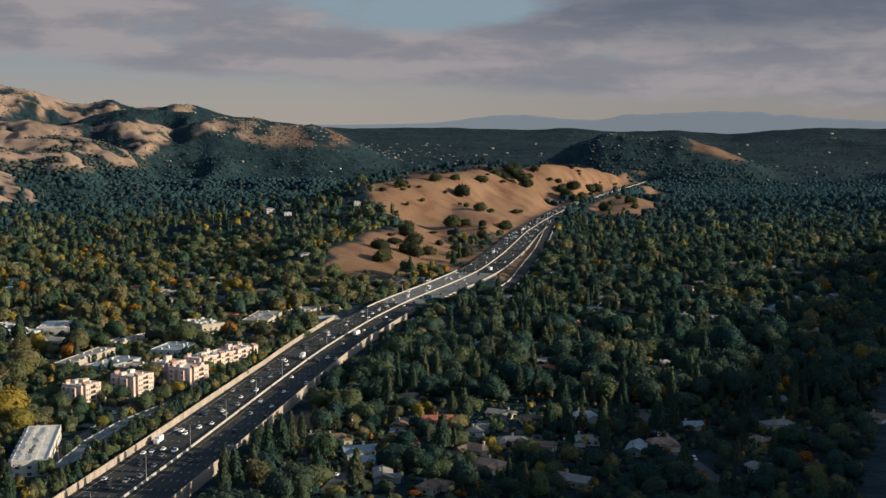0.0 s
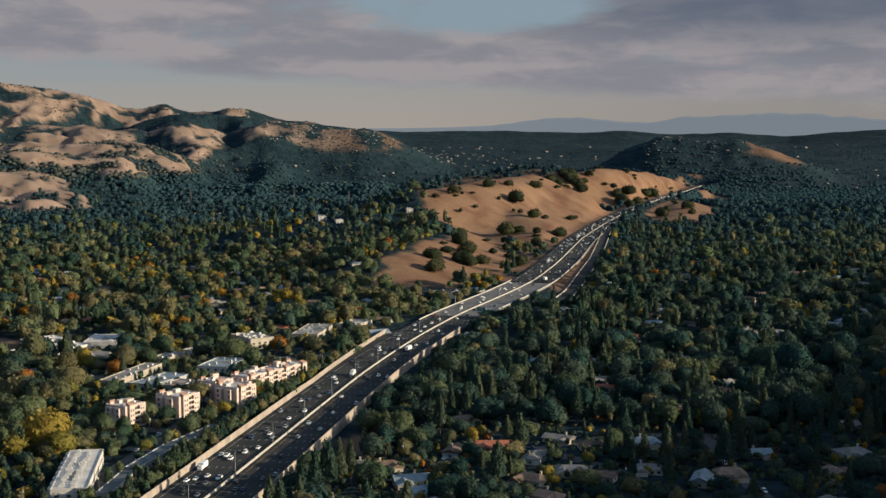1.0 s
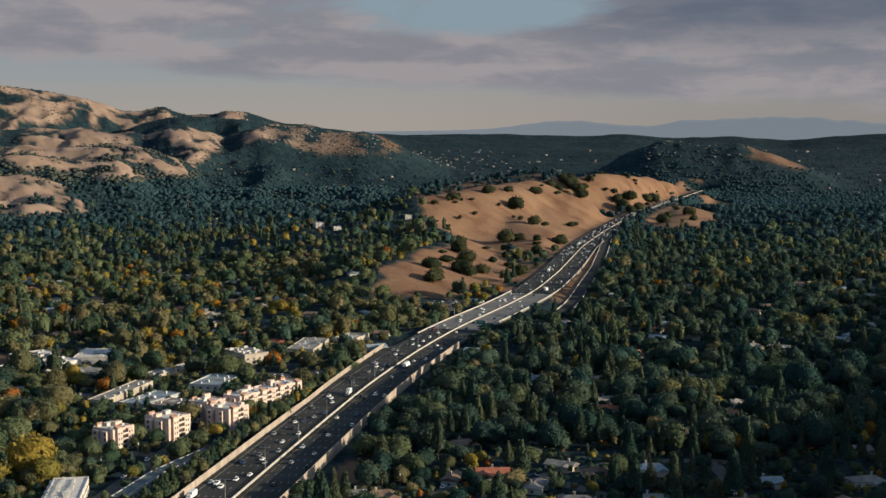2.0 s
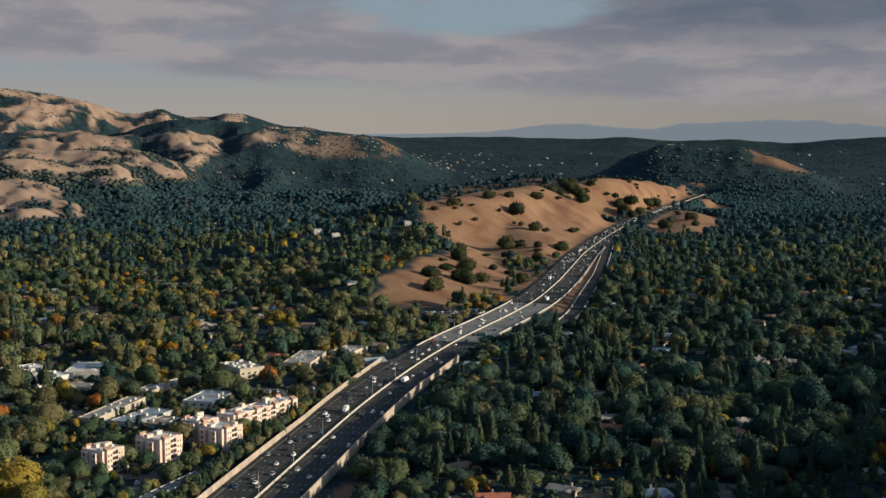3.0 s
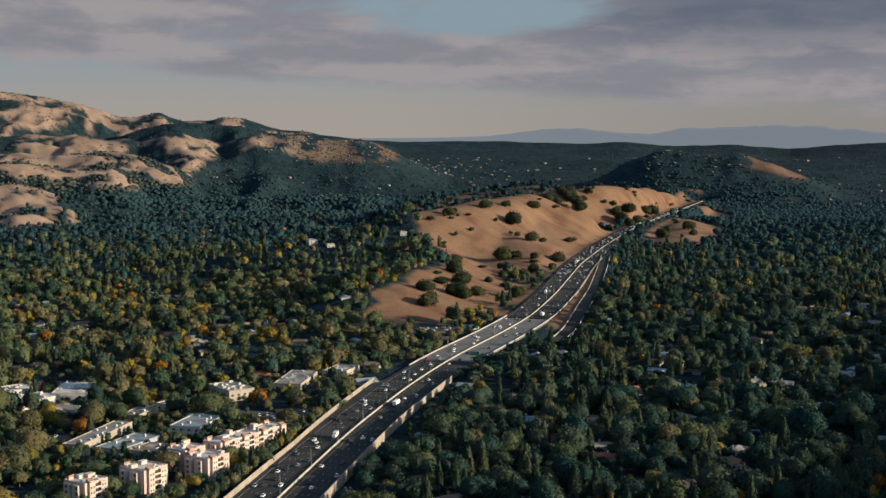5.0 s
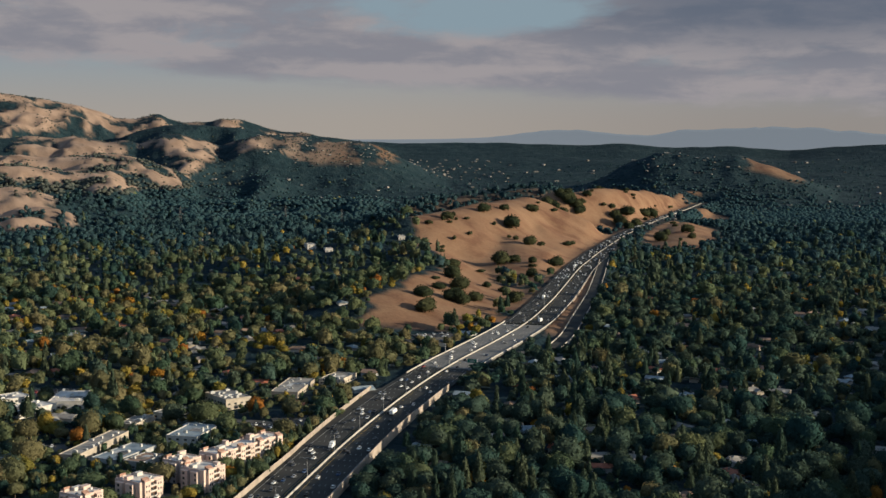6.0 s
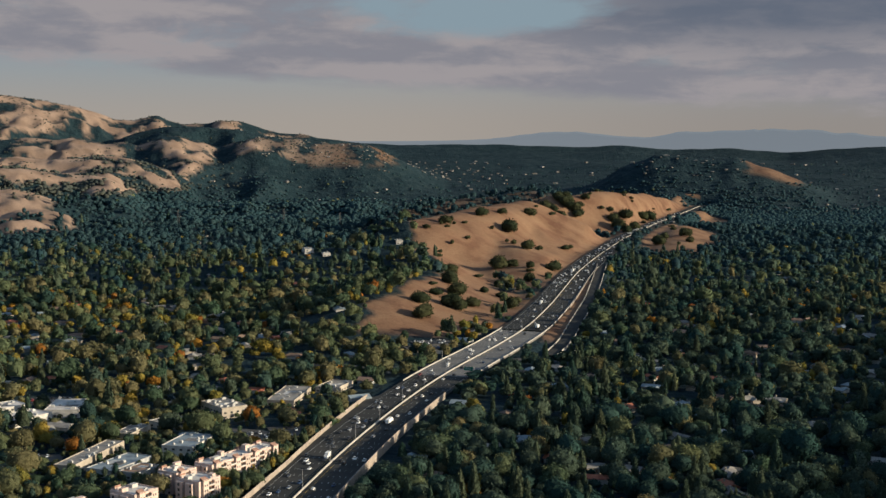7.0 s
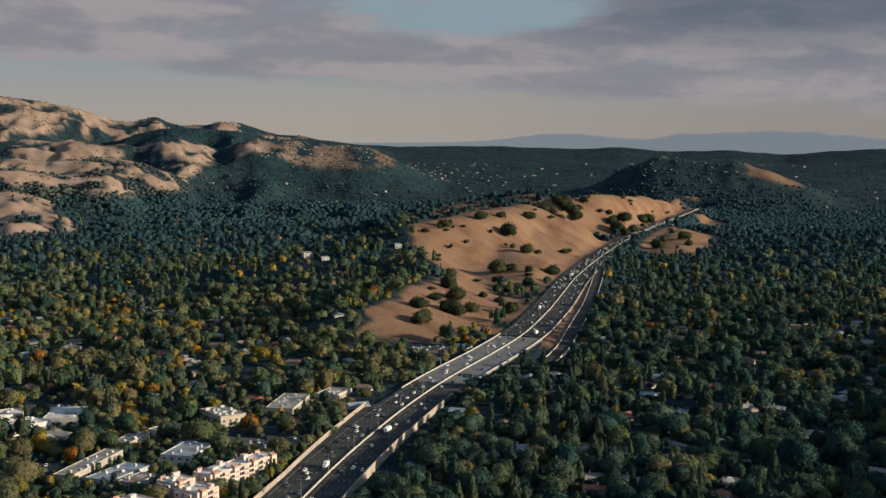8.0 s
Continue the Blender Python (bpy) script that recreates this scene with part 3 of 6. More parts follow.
barrier("parapet", 1600, 2080, lambda y: right_edge(y) - 0.4, 1.1, 0.3, 0.25, M_BARRIER, "pale concrete parapet above the off-ramp")


def sound_wall(label, y0, y1, off, base, top, panel=6.0):
    """Posts and concrete panels along the edge of the freeway."""
    root = new("sound_wall")
    tagged(root, label, "wall", kind="structure")
    me_panel = mesh_from("panel", *[np.array(k) for k in unit_box()], M_CONC)
    me_post = mesh_from("post", *[np.array(k) for k in unit_box()], M_CONC)
    y = y0
    rnd = random.Random(3)
    while y < y1:
        o = off(y) if callable(off) else off
        o2 = off(y + panel) if callable(off) else off
        (p, _), (q, _) = road_point(y, o), road_point(y + panel, o2)
        d = q - p
        a = math.atan2(d.y, d.x)
        t = (top(y) if callable(top) else top) + rnd.uniform(-0.02, 0.02)
        b = base(y) if callable(base) else base
        pn = new("panel", me_panel)
        pn.parent = root
        pn.matrix_world = Matrix.Translation((p + q) / 2 + Vector((0, 0, (t + b) / 2))) @ Matrix.Rotation(a, 4, "Z") @ Matrix.Diagonal((d.length - 0.1, 0.22, t - b, 1))
        ps = new("post", me_post)
        ps.parent = root
        ps.matrix_world = Matrix.Translation(p + Vector((0, 0, (t + b) / 2 + 0.1))) @ Matrix.Rotation(a, 4, "Z") @ Matrix.Diagonal((0.45, 0.42, t - b + 0.2, 1))
        y += panel * abs(d.y) / d.length
    return root


def unit_box():
    v = [(x, y, z) for z in (-.5, .5) for x, y in ((-.5, -.5), (.5, -.5), (.5, .5), (-.5, .5))]
    return v, [(3, 2, 1, 0), (4, 5, 6, 7), (0, 1, 5, 4), (1, 2, 6, 5), (2, 3, 7, 6), (3, 0, 4, 7)]


sound_wall("long pale concrete sound wall beside the northbound lanes", 440, 845, lambda y: -left_edge(y) - 0.3, -3.0, 3.6)
sound_wall("pale concrete sound wall set lower towards the slip road", 845, 1088, lambda y: -left_edge(y) - 0.3, -3.0, 3.3)
sound_wall("tall pale concrete retaining and sound wall above gardens", 440, 1110, lambda y: right_edge(y) + 0.3, -4.2, lambda y: 4.6 if y < 1000 else 3.6)
sound_wall("low concrete wall beside the off-ramp", 1640, 2050, lambda y: right_edge(y) + 0.2, -3.0, 0.9, 8.0)

# off-ramp
RL = smooth_line(RAMP, 8.0, 20)
rd = np.gradient(RL[:, :2], axis=0)
rd /= np.linalg.norm(rd, axis=1)[:, None]
rs = np.stack([rd[:, 1], -rd[:, 0]], 1)
strip_object("road", ribbon([[(*(p[:2] - s * 6.8), p[2]), (*(p[:2] + s * 6.8), p[2])] for p, s in zip(RL, rs)]), M_ASPHALT, "dark curving off-ramp beside the freeway")
for o in (-7.0, 7.0):
    strip_object("parapet", ribbon([[(*(p[:2] + s * (o - 0.3)), p[2] - 2.5), (*(p[:2] + s * (o - 0.2)), p[2] + 1.3), (*(p[:2] + s * (o + 0.2)), p[2] + 1.3), (*(p[:2] + s * (o + 0.3)), p[2] - 2.5)] for p, s in zip(RL, rs)]),
                 M_BARRIER, "pale concrete parapet along the off-ramp", "barrier")


def bridge_piers():
    for y in range(1225, 1440, 34):
        for off in (-20, -7, 7, 20):
            p, a = road_point(y, off)
            bm = bmesh.new()
            bmesh.ops.create_cone(bm, segments=12, radius1=0.8, radius2=0.8, depth=9, cap_ends=True, matrix=Matrix.Translation((0, 0, -4.5)))
            ob = part("pier", bm, M_DECK, bridge)
            ob.matrix_world = Matrix.Translation(p + Vector((0, 0, -1.5)))
        p, a = road_point(y, 0)
        bm = boxes((-25, 25, -0.9, 0.9, -2.6, -1.5))
        ob = part("pier_cap", bm, M_DECK, bridge)
        ob.matrix_world = Matrix.Translation(p) @ Matrix.Rotation(-a, 4, "Z")


bridge_piers()

# ---------------------------------------------------------------- plan of buildings and streets (kept clear of trees)
CLEAR = [(-122, 1376, 20), (-95, 1382, 18), (-66, 1388, 14), (-150, 965, 22), (-138, 985, 18), (-55, 1372, 22), (-62, 1345, 20), (-345, 1085, 24), (-296, 870, 18), (-290, 905, 16)]        # (x, y, radius)
CLEAR += [(*road_point(y, 42)[0][:2], 9.5) for y in range(520, 690, 14)] + [(*road_point(y, 64)[0][:2], 8) for y in range(520, 660, 14)]
CLEAR += [(*road_point(y, 36)[0][:2], 9) for y in range(1215, 1450, 16)]
LOW = [(x * (1 - k / y), y - k, 17) for x, y, _ in RL[::3] if y < 1600 for k in (12, 34, 58)]            # (x, y, radius) where trees stay low
STREETS = [
    ([(-52, 560, 0), (-38, 640, 0), (-20, 690, 0), (20, 700, 0), (60, 660, 0), (80, 600, 0)], 4.5),
    ([(20, 700, 0), (60, 735, 0), (115, 745, 0), (175, 720, 0), (230, 680, 0)], 4.0),
    ([(115, 745, 0), (120, 640, 0), (130, 560, 0)], 4.0),
    ([(40, 900, 0), (100, 870, 0), (190, 890, 0), (300, 860, 0)], 4.0),
    ([(100, 1130, 0), (180, 1090, 0), (300, 1110, 0)], 4.0),
    ([(-205, 560, 0), (-192, 660, 0), (-186, 745, 0), (-178, 800, 0)], 5.0),
    ([(-330, 770, 0), (-262, 760, 0), (-186, 745, 0)], 4.5),
    ([(-270, 1010, 0), (-215, 1000, 0), (-150, 985, 0), (-125, 960, 0)], 4.5),
    ([(-200, 1260, -3), (-100, 1265, -4), (-20, 1290, -5), (60, 1320, -4), (160, 1360, -1)], 6.0),
]


def street(pts, w):
    L = smooth_line(pts, 6.0, 8)
    d = np.gradient(L[:, :2], axis=0)
    d /= np.linalg.norm(d, axis=1)[:, None]
    s = np.stack([d[:, 1], -d[:, 0]], 1)
    rows = []
    for p, t in zip(L, s):
        z = max(height(*(p[:2] + t * o)) for o in (-w, 0, w)) + 0.15
        rows.append([(*(p[:2] - t * (w + 0.3)), z - 0.8), (*(p[:2] - t * w), z), (*(p[:2] + t * w), z), (*(p[:2] + t * (w + 0.3)), z - 0.8)])
    strip_object("street", ribbon(rows), M_STREET, "narrow grey residential street between gardens")


for pts, w in STREETS:
    street(pts, w)

def spots(rng, x0, x1, y0, y1, gap):
    gx, gy = np.meshgrid(np.arange(x0, x1, gap), np.arange(y0, y1, gap))
    x = gx.ravel() + rng.uniform(-.5, .5, gx.size) * gap
    y = gy.ravel() + rng.uniform(-.5, .5, gx.size) * gap
    return x, y


def in_view(x, y, margin=1.5):
    r, az = polar(x, y)
    return (np.abs(az + 1.3) < 20.3 + margin)


def free(x, y, grow=0.0):
    ok = np.ones(len(x), bool)
    d, _ = near_line(x, y, COARSE)
    ok &= d > np.where(y < 1120, np.where(x < np.interp(y, LINE[:, 1], LINE[:, 0]), 31, 32 + 9 * sstep(fbm(x / 40 + 9, y / 40, 2), 0.4, 0.6)), np.where(y > 2300, 22, 30))
    d, _ = near_line(x, y, RAMP)
    ok &= d > 11
    for pts, w in STREETS:
        d, _ = near_line(x, y, pts)
        ok &= d > w + 2.0 + grow
    for cx, cy, cr in CLEAR:
        ok &= np.hypot(x - cx, y - cy) > cr + grow
    return ok



# ---------------------------------------------------------------- buildings
M_PINK = mat("pink_stucco", (0.47, 0.365, 0.315), (0.58, 0.46, 0.40), 0.12, rough=0.9, fine=1.2)
M_ROOFW = mat("pale_roof_gravel", (0.175, 0.168, 0.158), (0.27, 0.257, 0.24), 0.10, rough=0.95, fine=0.9)
M_ROOFG = mat("grey_roof_shingle", (0.13, 0.125, 0.12), (0.22, 0.205, 0.19), 0.25, rough=0.95, fine=1.6, objects=0.3)
M_ROOFB = mat("brown_roof_shingle", (0.14, 0.095, 0.07), (0.23, 0.16, 0.12), 0.25, rough=0.95, fine=1.6, objects=0.3)
M_ROOFR = mat("red_roof_tile", (0.26, 0.09, 0.055), (0.36, 0.14, 0.085), 0.3, rough=0.9, fine=1.6)
M_ROOFBLUE = mat("blue_grey_metal_roof", (0.16, 0.20, 0.235), (0.24, 0.28, 0.31), 0.2, rough=0.6, fine=1.2)
# carport metal darkened, the hedge's shade put into its colour
M_ROOFCAR = mat("shaded_carport_metal", (0.06, 0.075, 0.085), (0.11, 0.125, 0.135), 0.2, rough=0.7, fine=1.2)
M_COAT = mat("white_roof_coating", (0.46, 0.43, 0.405), (0.60, 0.57, 0.54), 0.12, rough=0.9, fine=0.8)
M_TRIM = mat("terracotta_trim", (0.24, 0.14, 0.105), (0.31, 0.19, 0.145), 0.5, rough=0.9)
M_CREAM = mat("cream_stucco", (0.30, 0.265, 0.22), (0.42, 0.37, 0.31), 0.15, rough=0.9, objects=0.15)
M_GREYW = mat("grey_siding", (0.26, 0.27, 0.28), (0.36, 0.36, 0.36), 0.2, rough=0.9, objects=0.2)
M_UNIT = mat("plant_unit_metal", (0.38, 0.38, 0.37), (0.5, 0.49, 0.47), 0.4, rough=0.6)
M_PANE = mat("dark_window_glass", (0.035, 0.04, 0.045), (0.06, 0.065, 0.07), 0.3, rough=0.2, spec=0.6)
# brown of the balcony recesses, with their shade put into it
M_DARK = mat("recess_shade_brown", (0.13, 0.08, 0.06), (0.18, 0.115, 0.085), 0.6, rough=0.9)

ME_PANE = mesh_from("pane", *[np.array(k) for k in unit_box()], M_PANE)
ME_FRAME = mesh_from("window_frame", *[np.array(k) for k in unit_box()], M_WHITE)
ME_BALC = mesh_from("balcony", *[np.array(k) for k in unit_box()], M_TRIM)
ME_RECESS = mesh_from("recess_shade", *[np.array(k) for k in unit_box()], M_DARK)


def put(name, me, parent, x, y, z, sx, sy, sz, a=0.0):
    ob = new(name, me)
    ob.parent = parent
    ob.matrix_local = Matrix.Translation((x, y, z)) @ Matrix.Rotation(a, 4, "Z") @ Matrix.Diagonal((sx, sy, sz, 1))
    return ob


def clear_rect(x, y, w, d, a, pad=2.5):
    """Keeps trees off a rectangle: a row of circles along its longer side."""
    r = min(w, d) / 2
    n = max(1, int(round(max(w, d) / (2 * r))) * 2 - 1)
    for i in range(n):
        t = (i / (n - 1) - 0.5) * (max(w, d) - 2 * r) if n > 1 else 0
        u, v = (t, 0) if w >= d else (0, t)
        CLEAR.append((x + u * math.cos(a) - v * math.sin(a), y + u * math.sin(a) + v * math.cos(a), r * 1.15 + pad))


def low_ground(x, y, w, d, a):
    c, s = math.cos(a), math.sin(a)
    return min(height(x + u * w / 2 * c - v * d / 2 * s, y + u * w / 2 * s + v * d / 2 * c) for u in (-1, 0, 1) for v in (-1, 0, 1))


def apartment(x, y, length, depth, a, seed, storeys=4):
    """A pink stucco block: bays, terracotta hoods, balconies and white stair heads. Local x runs along the front, -y is the front."""
    rnd = random.Random(seed)
    z0 = low_ground(x, y, length, depth, a)
    root = new("apartment_building")
    tagged(root, "four-storey pink stucco apartment block with balconies and white roof", "apartment building", group="apartment blocks")
    root.matrix_world = Matrix.Translation((x, y, z0)) @ Matrix.Rotation(a, 4, "Z")
    H = 3.0 * storeys + 0.6
    L, D = length / 2, depth / 2
    part("wall", boxes((-L, L, -D, D, -1.5, H)), M_PINK, root)
    for sx in (-1, 1):
        part("end_bay", boxes((sx * L - 2.2, sx * L + 2.2, -D * 0.62, -D * 0.05, -1.5, H - 0.4)), M_PINK, root)
        part("end_bay", boxes((sx * L - 2.2, sx * L + 2.2, D * 0.2, D * 0.75, -1.5, H - 0.4)), M_PINK, root)
    n = max(2, int(length / 8))
    pitch = length / n
    for i in range(n):
        c = -L + pitch * (i + 0.5)
        for s in (-1, 1):
            part("bay", boxes((c - pitch * 0.24, c + pitch * 0.24, s * D - 1.6, s * D + 1.6, -1.5, H - (0.2 if i % 2 else -1.5))), M_PINK, root)
    part("roof", boxes((-L + 0.5, L - 0.5, -D + 0.5, D - 0.5, H, H + 0.12)), M_COAT, root, "white coated flat roof")
    bm = boxes((-L, L, -D - 0.02, -D + 0.4, H, H + 0.8), (-L, L, D - 0.4, D + 0.02, H, H + 0.8), (-L - 0.02, -L + 0.4, -D, D, H, H + 0.8), (L - 0.4, L + 0.02, -D, D, H, H + 0.8))
    part("parapet", bm, M_PINK, root)
    # sloping hoods on the bays
    for i in range(n):
        c = -L + pitch * (i + 0.5)
        for s in (-1, 1):
            bm = bmesh.new()
            w, top = pitch * 0.25, H + (0.0 if i % 2 else 1.7)
            v = [bm.verts.new(p) for p in ((c - w, s * (D + 1.75), top - 0.5), (c + w, s * (D + 1.75), top - 0.5), (c + w, s * (D - 1.4), top + 1.0), (c - w, s * (D - 1.4), top + 1.0),
                                           (c - w, s * (D - 1.4), top - 0.6), (c + w, s * (D - 1.4), top - 0.6), (c - w, s * (D + 1.75), top - 0.75), (c + w, s * (D + 1.75), top - 0.75))]
            for f in ((0, 1, 2, 3), (3, 2, 5, 4), (6, 7, 1, 0), (4, 5, 7, 6), (0, 3, 4, 6), (1, 7, 5, 2)):
                bm.faces.new([v[k] for k in f])
            bmesh.ops.recalc_face_normals(bm, faces=bm.faces)
            part("roof_hood", bm, M_TRIM if i % 2 == 0 else M_PINK, root, "sloping terracotta hood")
    for k in range(max(2, int(length * depth / 150))):
        u, v = rnd.uniform(-L * 0.8, L * 0.8), rnd.uniform(-D * 0.75, D * 0.75)
        w, d, h = rnd.uniform(1.6, 3.6), rnd.uniform(1.8, 3.4), rnd.uniform(1.6, 3.4)
        bm = boxes((u - w, u + w * 0.6, v - d * 0.5, v + d * 0.5, H + 0.1, H + h))
        box(bm, u - w * 1.06, u + w * 0.66, v - d * 0.56, v + d * 0.56, H + h, H + h + 0.2)
        part("stair_head", bm, M_WHITE if k % 2 else M_PINK, root, "pale rooftop stair enclosure")
    for k in range(int(length * depth / 70)):
        u, v = rnd.uniform(-L * 0.85, L * 0.85), rnd.uniform(-D * 0.8, D * 0.8)
        part("roof_unit", boxes((u - 0.7, u + 0.7, v - 0.6, v + 0.6, H + 0.1, H + 1.1)), M_UNIT, root)
    # windows in the bays, balconies between them
    for s in (-1, 1):
        for i in range(n):
            c = -L + pitch * (i + 0.5)
            for f in range(storeys):
                z = 1.7 + 3.0 * f
                for du in (-0.9, 0.9):
                    wdw = new("window")
                    wdw.parent = root
                    wdw.matrix_local = Matrix.Translation((c + du, s * (D + 1.6), z))
                    put("window_frame", ME_FRAME, wdw, 0, 0, 0, 1.0, 0.08, 1.4)
                    put("pane", ME_PANE, wdw, 0, s * 0.03, 0, 0.84, 0.08, 1.22)
                if i < n - 1:
                    e = c + pitch / 2
                    # flat slab on the wall, dark in place of a recess's shade
                    put("recess_shade", ME_RECESS, root, e, s * (D + 0.02), z + 0.1, pitch * 0.5, 0.1, 2.3)
                    put("pane", ME_PANE, root, e, s * (D + 0.06), z - 0.1, pitch * 0.26, 0.1, 1.9)
                    put("balcony", ME_BALC, root, e, s * (D + 0.85), z - 1.05, pitch * 0.5, 1.6, 0.25)
                    put("balcony_rail", ME_FRAME, root, e, s * (D + 1.62), z - 0.45, pitch * 0.5, 0.08, 0.95)
    m = max(2, int(depth / 7))
    for s in (-1, 1):
        for i in range(m):
            v = -D + depth * (i + 0.5) / m
            for f in range(storeys):
                inb = (-D * 0.62 < v < -D * 0.05) or (D * 0.2 < v < D * 0.75)
                off = L + (2.2 if inb else 0.0)
                put("pane", ME_PANE, root, s * (off + 0.02), v, 1.7 + 3.0 * f, 0.12, 1.5, 1.5)
                if not inb:
                    put("balcony", ME_BALC, root, s * (off + 0.7), v, 0.6 + 3.0 * f, 1.4, 3.2, 0.9)
    clear_rect(x, y, length + 5, depth + 4, a)
    if length < 30:
        CLEAR.append((x + 7, y - 14, 7))


FRONT = math.atan2(0.866, 0.5)         # fronts of the blocks run this way
for i, (x, y, l, d) in enumerate(((-217, 761, 16, 16), (-192.5, 786, 18, 19), (-163, 813, 18, 18), (-180, 833, 17, 15), (-152, 873, 62, 14))):
    apartment(x, y, l, d, FRONT, 20 + i)


def flat_building(x, y, w, d, h, a, label, wall, roof, seed, units=6, category="building", steps=0):
    """A low flat-roofed block with a parapet, roof units, windows and a door."""
    rnd = random.Random(seed)
    z0 = low_ground(x, y, w, d, a)
    root = new("flat_roofed_building")
    tagged(root, label, category)
    root.matrix_world = Matrix.Translation((x, y, z0)) @ Matrix.Rotation(a, 4, "Z")
    W, D = w / 2, d / 2
    bm = boxes((-W, W, -D, D, -1.5, h))
    for i in range(steps):
        v = -D + d * (i + 0.5) / steps
        box(bm, -W - 1.6, -W + 0.5, v - d / steps * 0.3, v + d / steps * 0.3, -1.5, h)
    part("wall", bm, wall, root)
    bm = boxes((-W + 0.35, W - 0.35, -D + 0.35, D - 0.35, h, h + 0.1))
    part("roof", bm, roof, root)
    bm = boxes((-W - 0.1, W + 0.1, -D - 0.1, -D + 0.35, h, h + 0.55), (-W - 0.1, W + 0.1, D - 0.35, D + 0.1, h, h + 0.55),
               (-W - 0.1, -W + 0.35, -D + 0.35, D - 0.35, h, h + 0.55), (W - 0.35, W + 0.1, -D + 0.35, D - 0.35, h, h + 0.55))
    part("parapet", bm, wall, root)
    for k in range(2 if min(w, d) > 11 and units else 0):
        u, v = rnd.uniform(-W * 0.4, W * 0.4), rnd.uniform(-D * 0.5, D * 0.5)
        part("roof_patch", boxes((u - W * 0.4, u + W * 0.35, v - D * 0.22, v + D * 0.2, h + 0.1, h + 0.16 + 0.05 * k)), M_ROOFG if k else M_UNIT, root, "weathered darker roof membrane")
    for k in range(units):
        u, v = (rnd.uniform(-W * 0.75, W * 0.75), -D * 0.9 + 1.8 * D * (k + 0.5) / units) if not steps else (W * (-0.45 if k % 2 else 0.2) + rnd.uniform(-.6, .6), -D * 0.93 + 1.86 * D * (k + 0.5) / units)
        a1, b1, c1 = rnd.uniform(0.7, 1.7), rnd.uniform(0.6, 1.4), rnd.uniform(0.8, 1.9)
        part("roof_unit", boxes((u - a1, u + a1, v - b1, v + b1, h + 0.1, h + c1), (u - a1 * 0.5, u + a1 * 0.5, v - b1 * 0.5, v + b1 * 0.5, h + c1, h + c1 + 0.25)), M_UNIT, root)
    floors = max(1, int(h / 3.4))
    for axis, half, side in ((0, W, D), (1, D, W)):
        n = max(2, int(half * 2 / 4.6))
        for s in (-1, 1):
            for i in range(n):
                t = -half + 2 * half * (i + 0.5) / n
                for f in range(floors):
                    z = 1.7 + 3.3 * f
                    if axis == 0:
                        put("pane", ME_PANE, root, t, s * (side + 0.01), z, 2.0, 0.1, 1.4)
                    else:
                        put("pane", ME_PANE, root, s * (side + 0.01), t, z, 0.1, 2.0, 1.4)
    clear_rect(x, y, w, d, a)
    CLEAR.append((x + 4, y - max(w, d) * 0.5 - 7, 6))
    LOW.extend((x * (1 - k / y), y - k, max(w, d) * 0.5 + 3) for k in (10, 24, 40, 56)[:4 if h > 4 else 2])


def heading(dx, dy):
    return math.atan2(dy, dx) - math.pi / 2          # local y runs along (dx, dy)


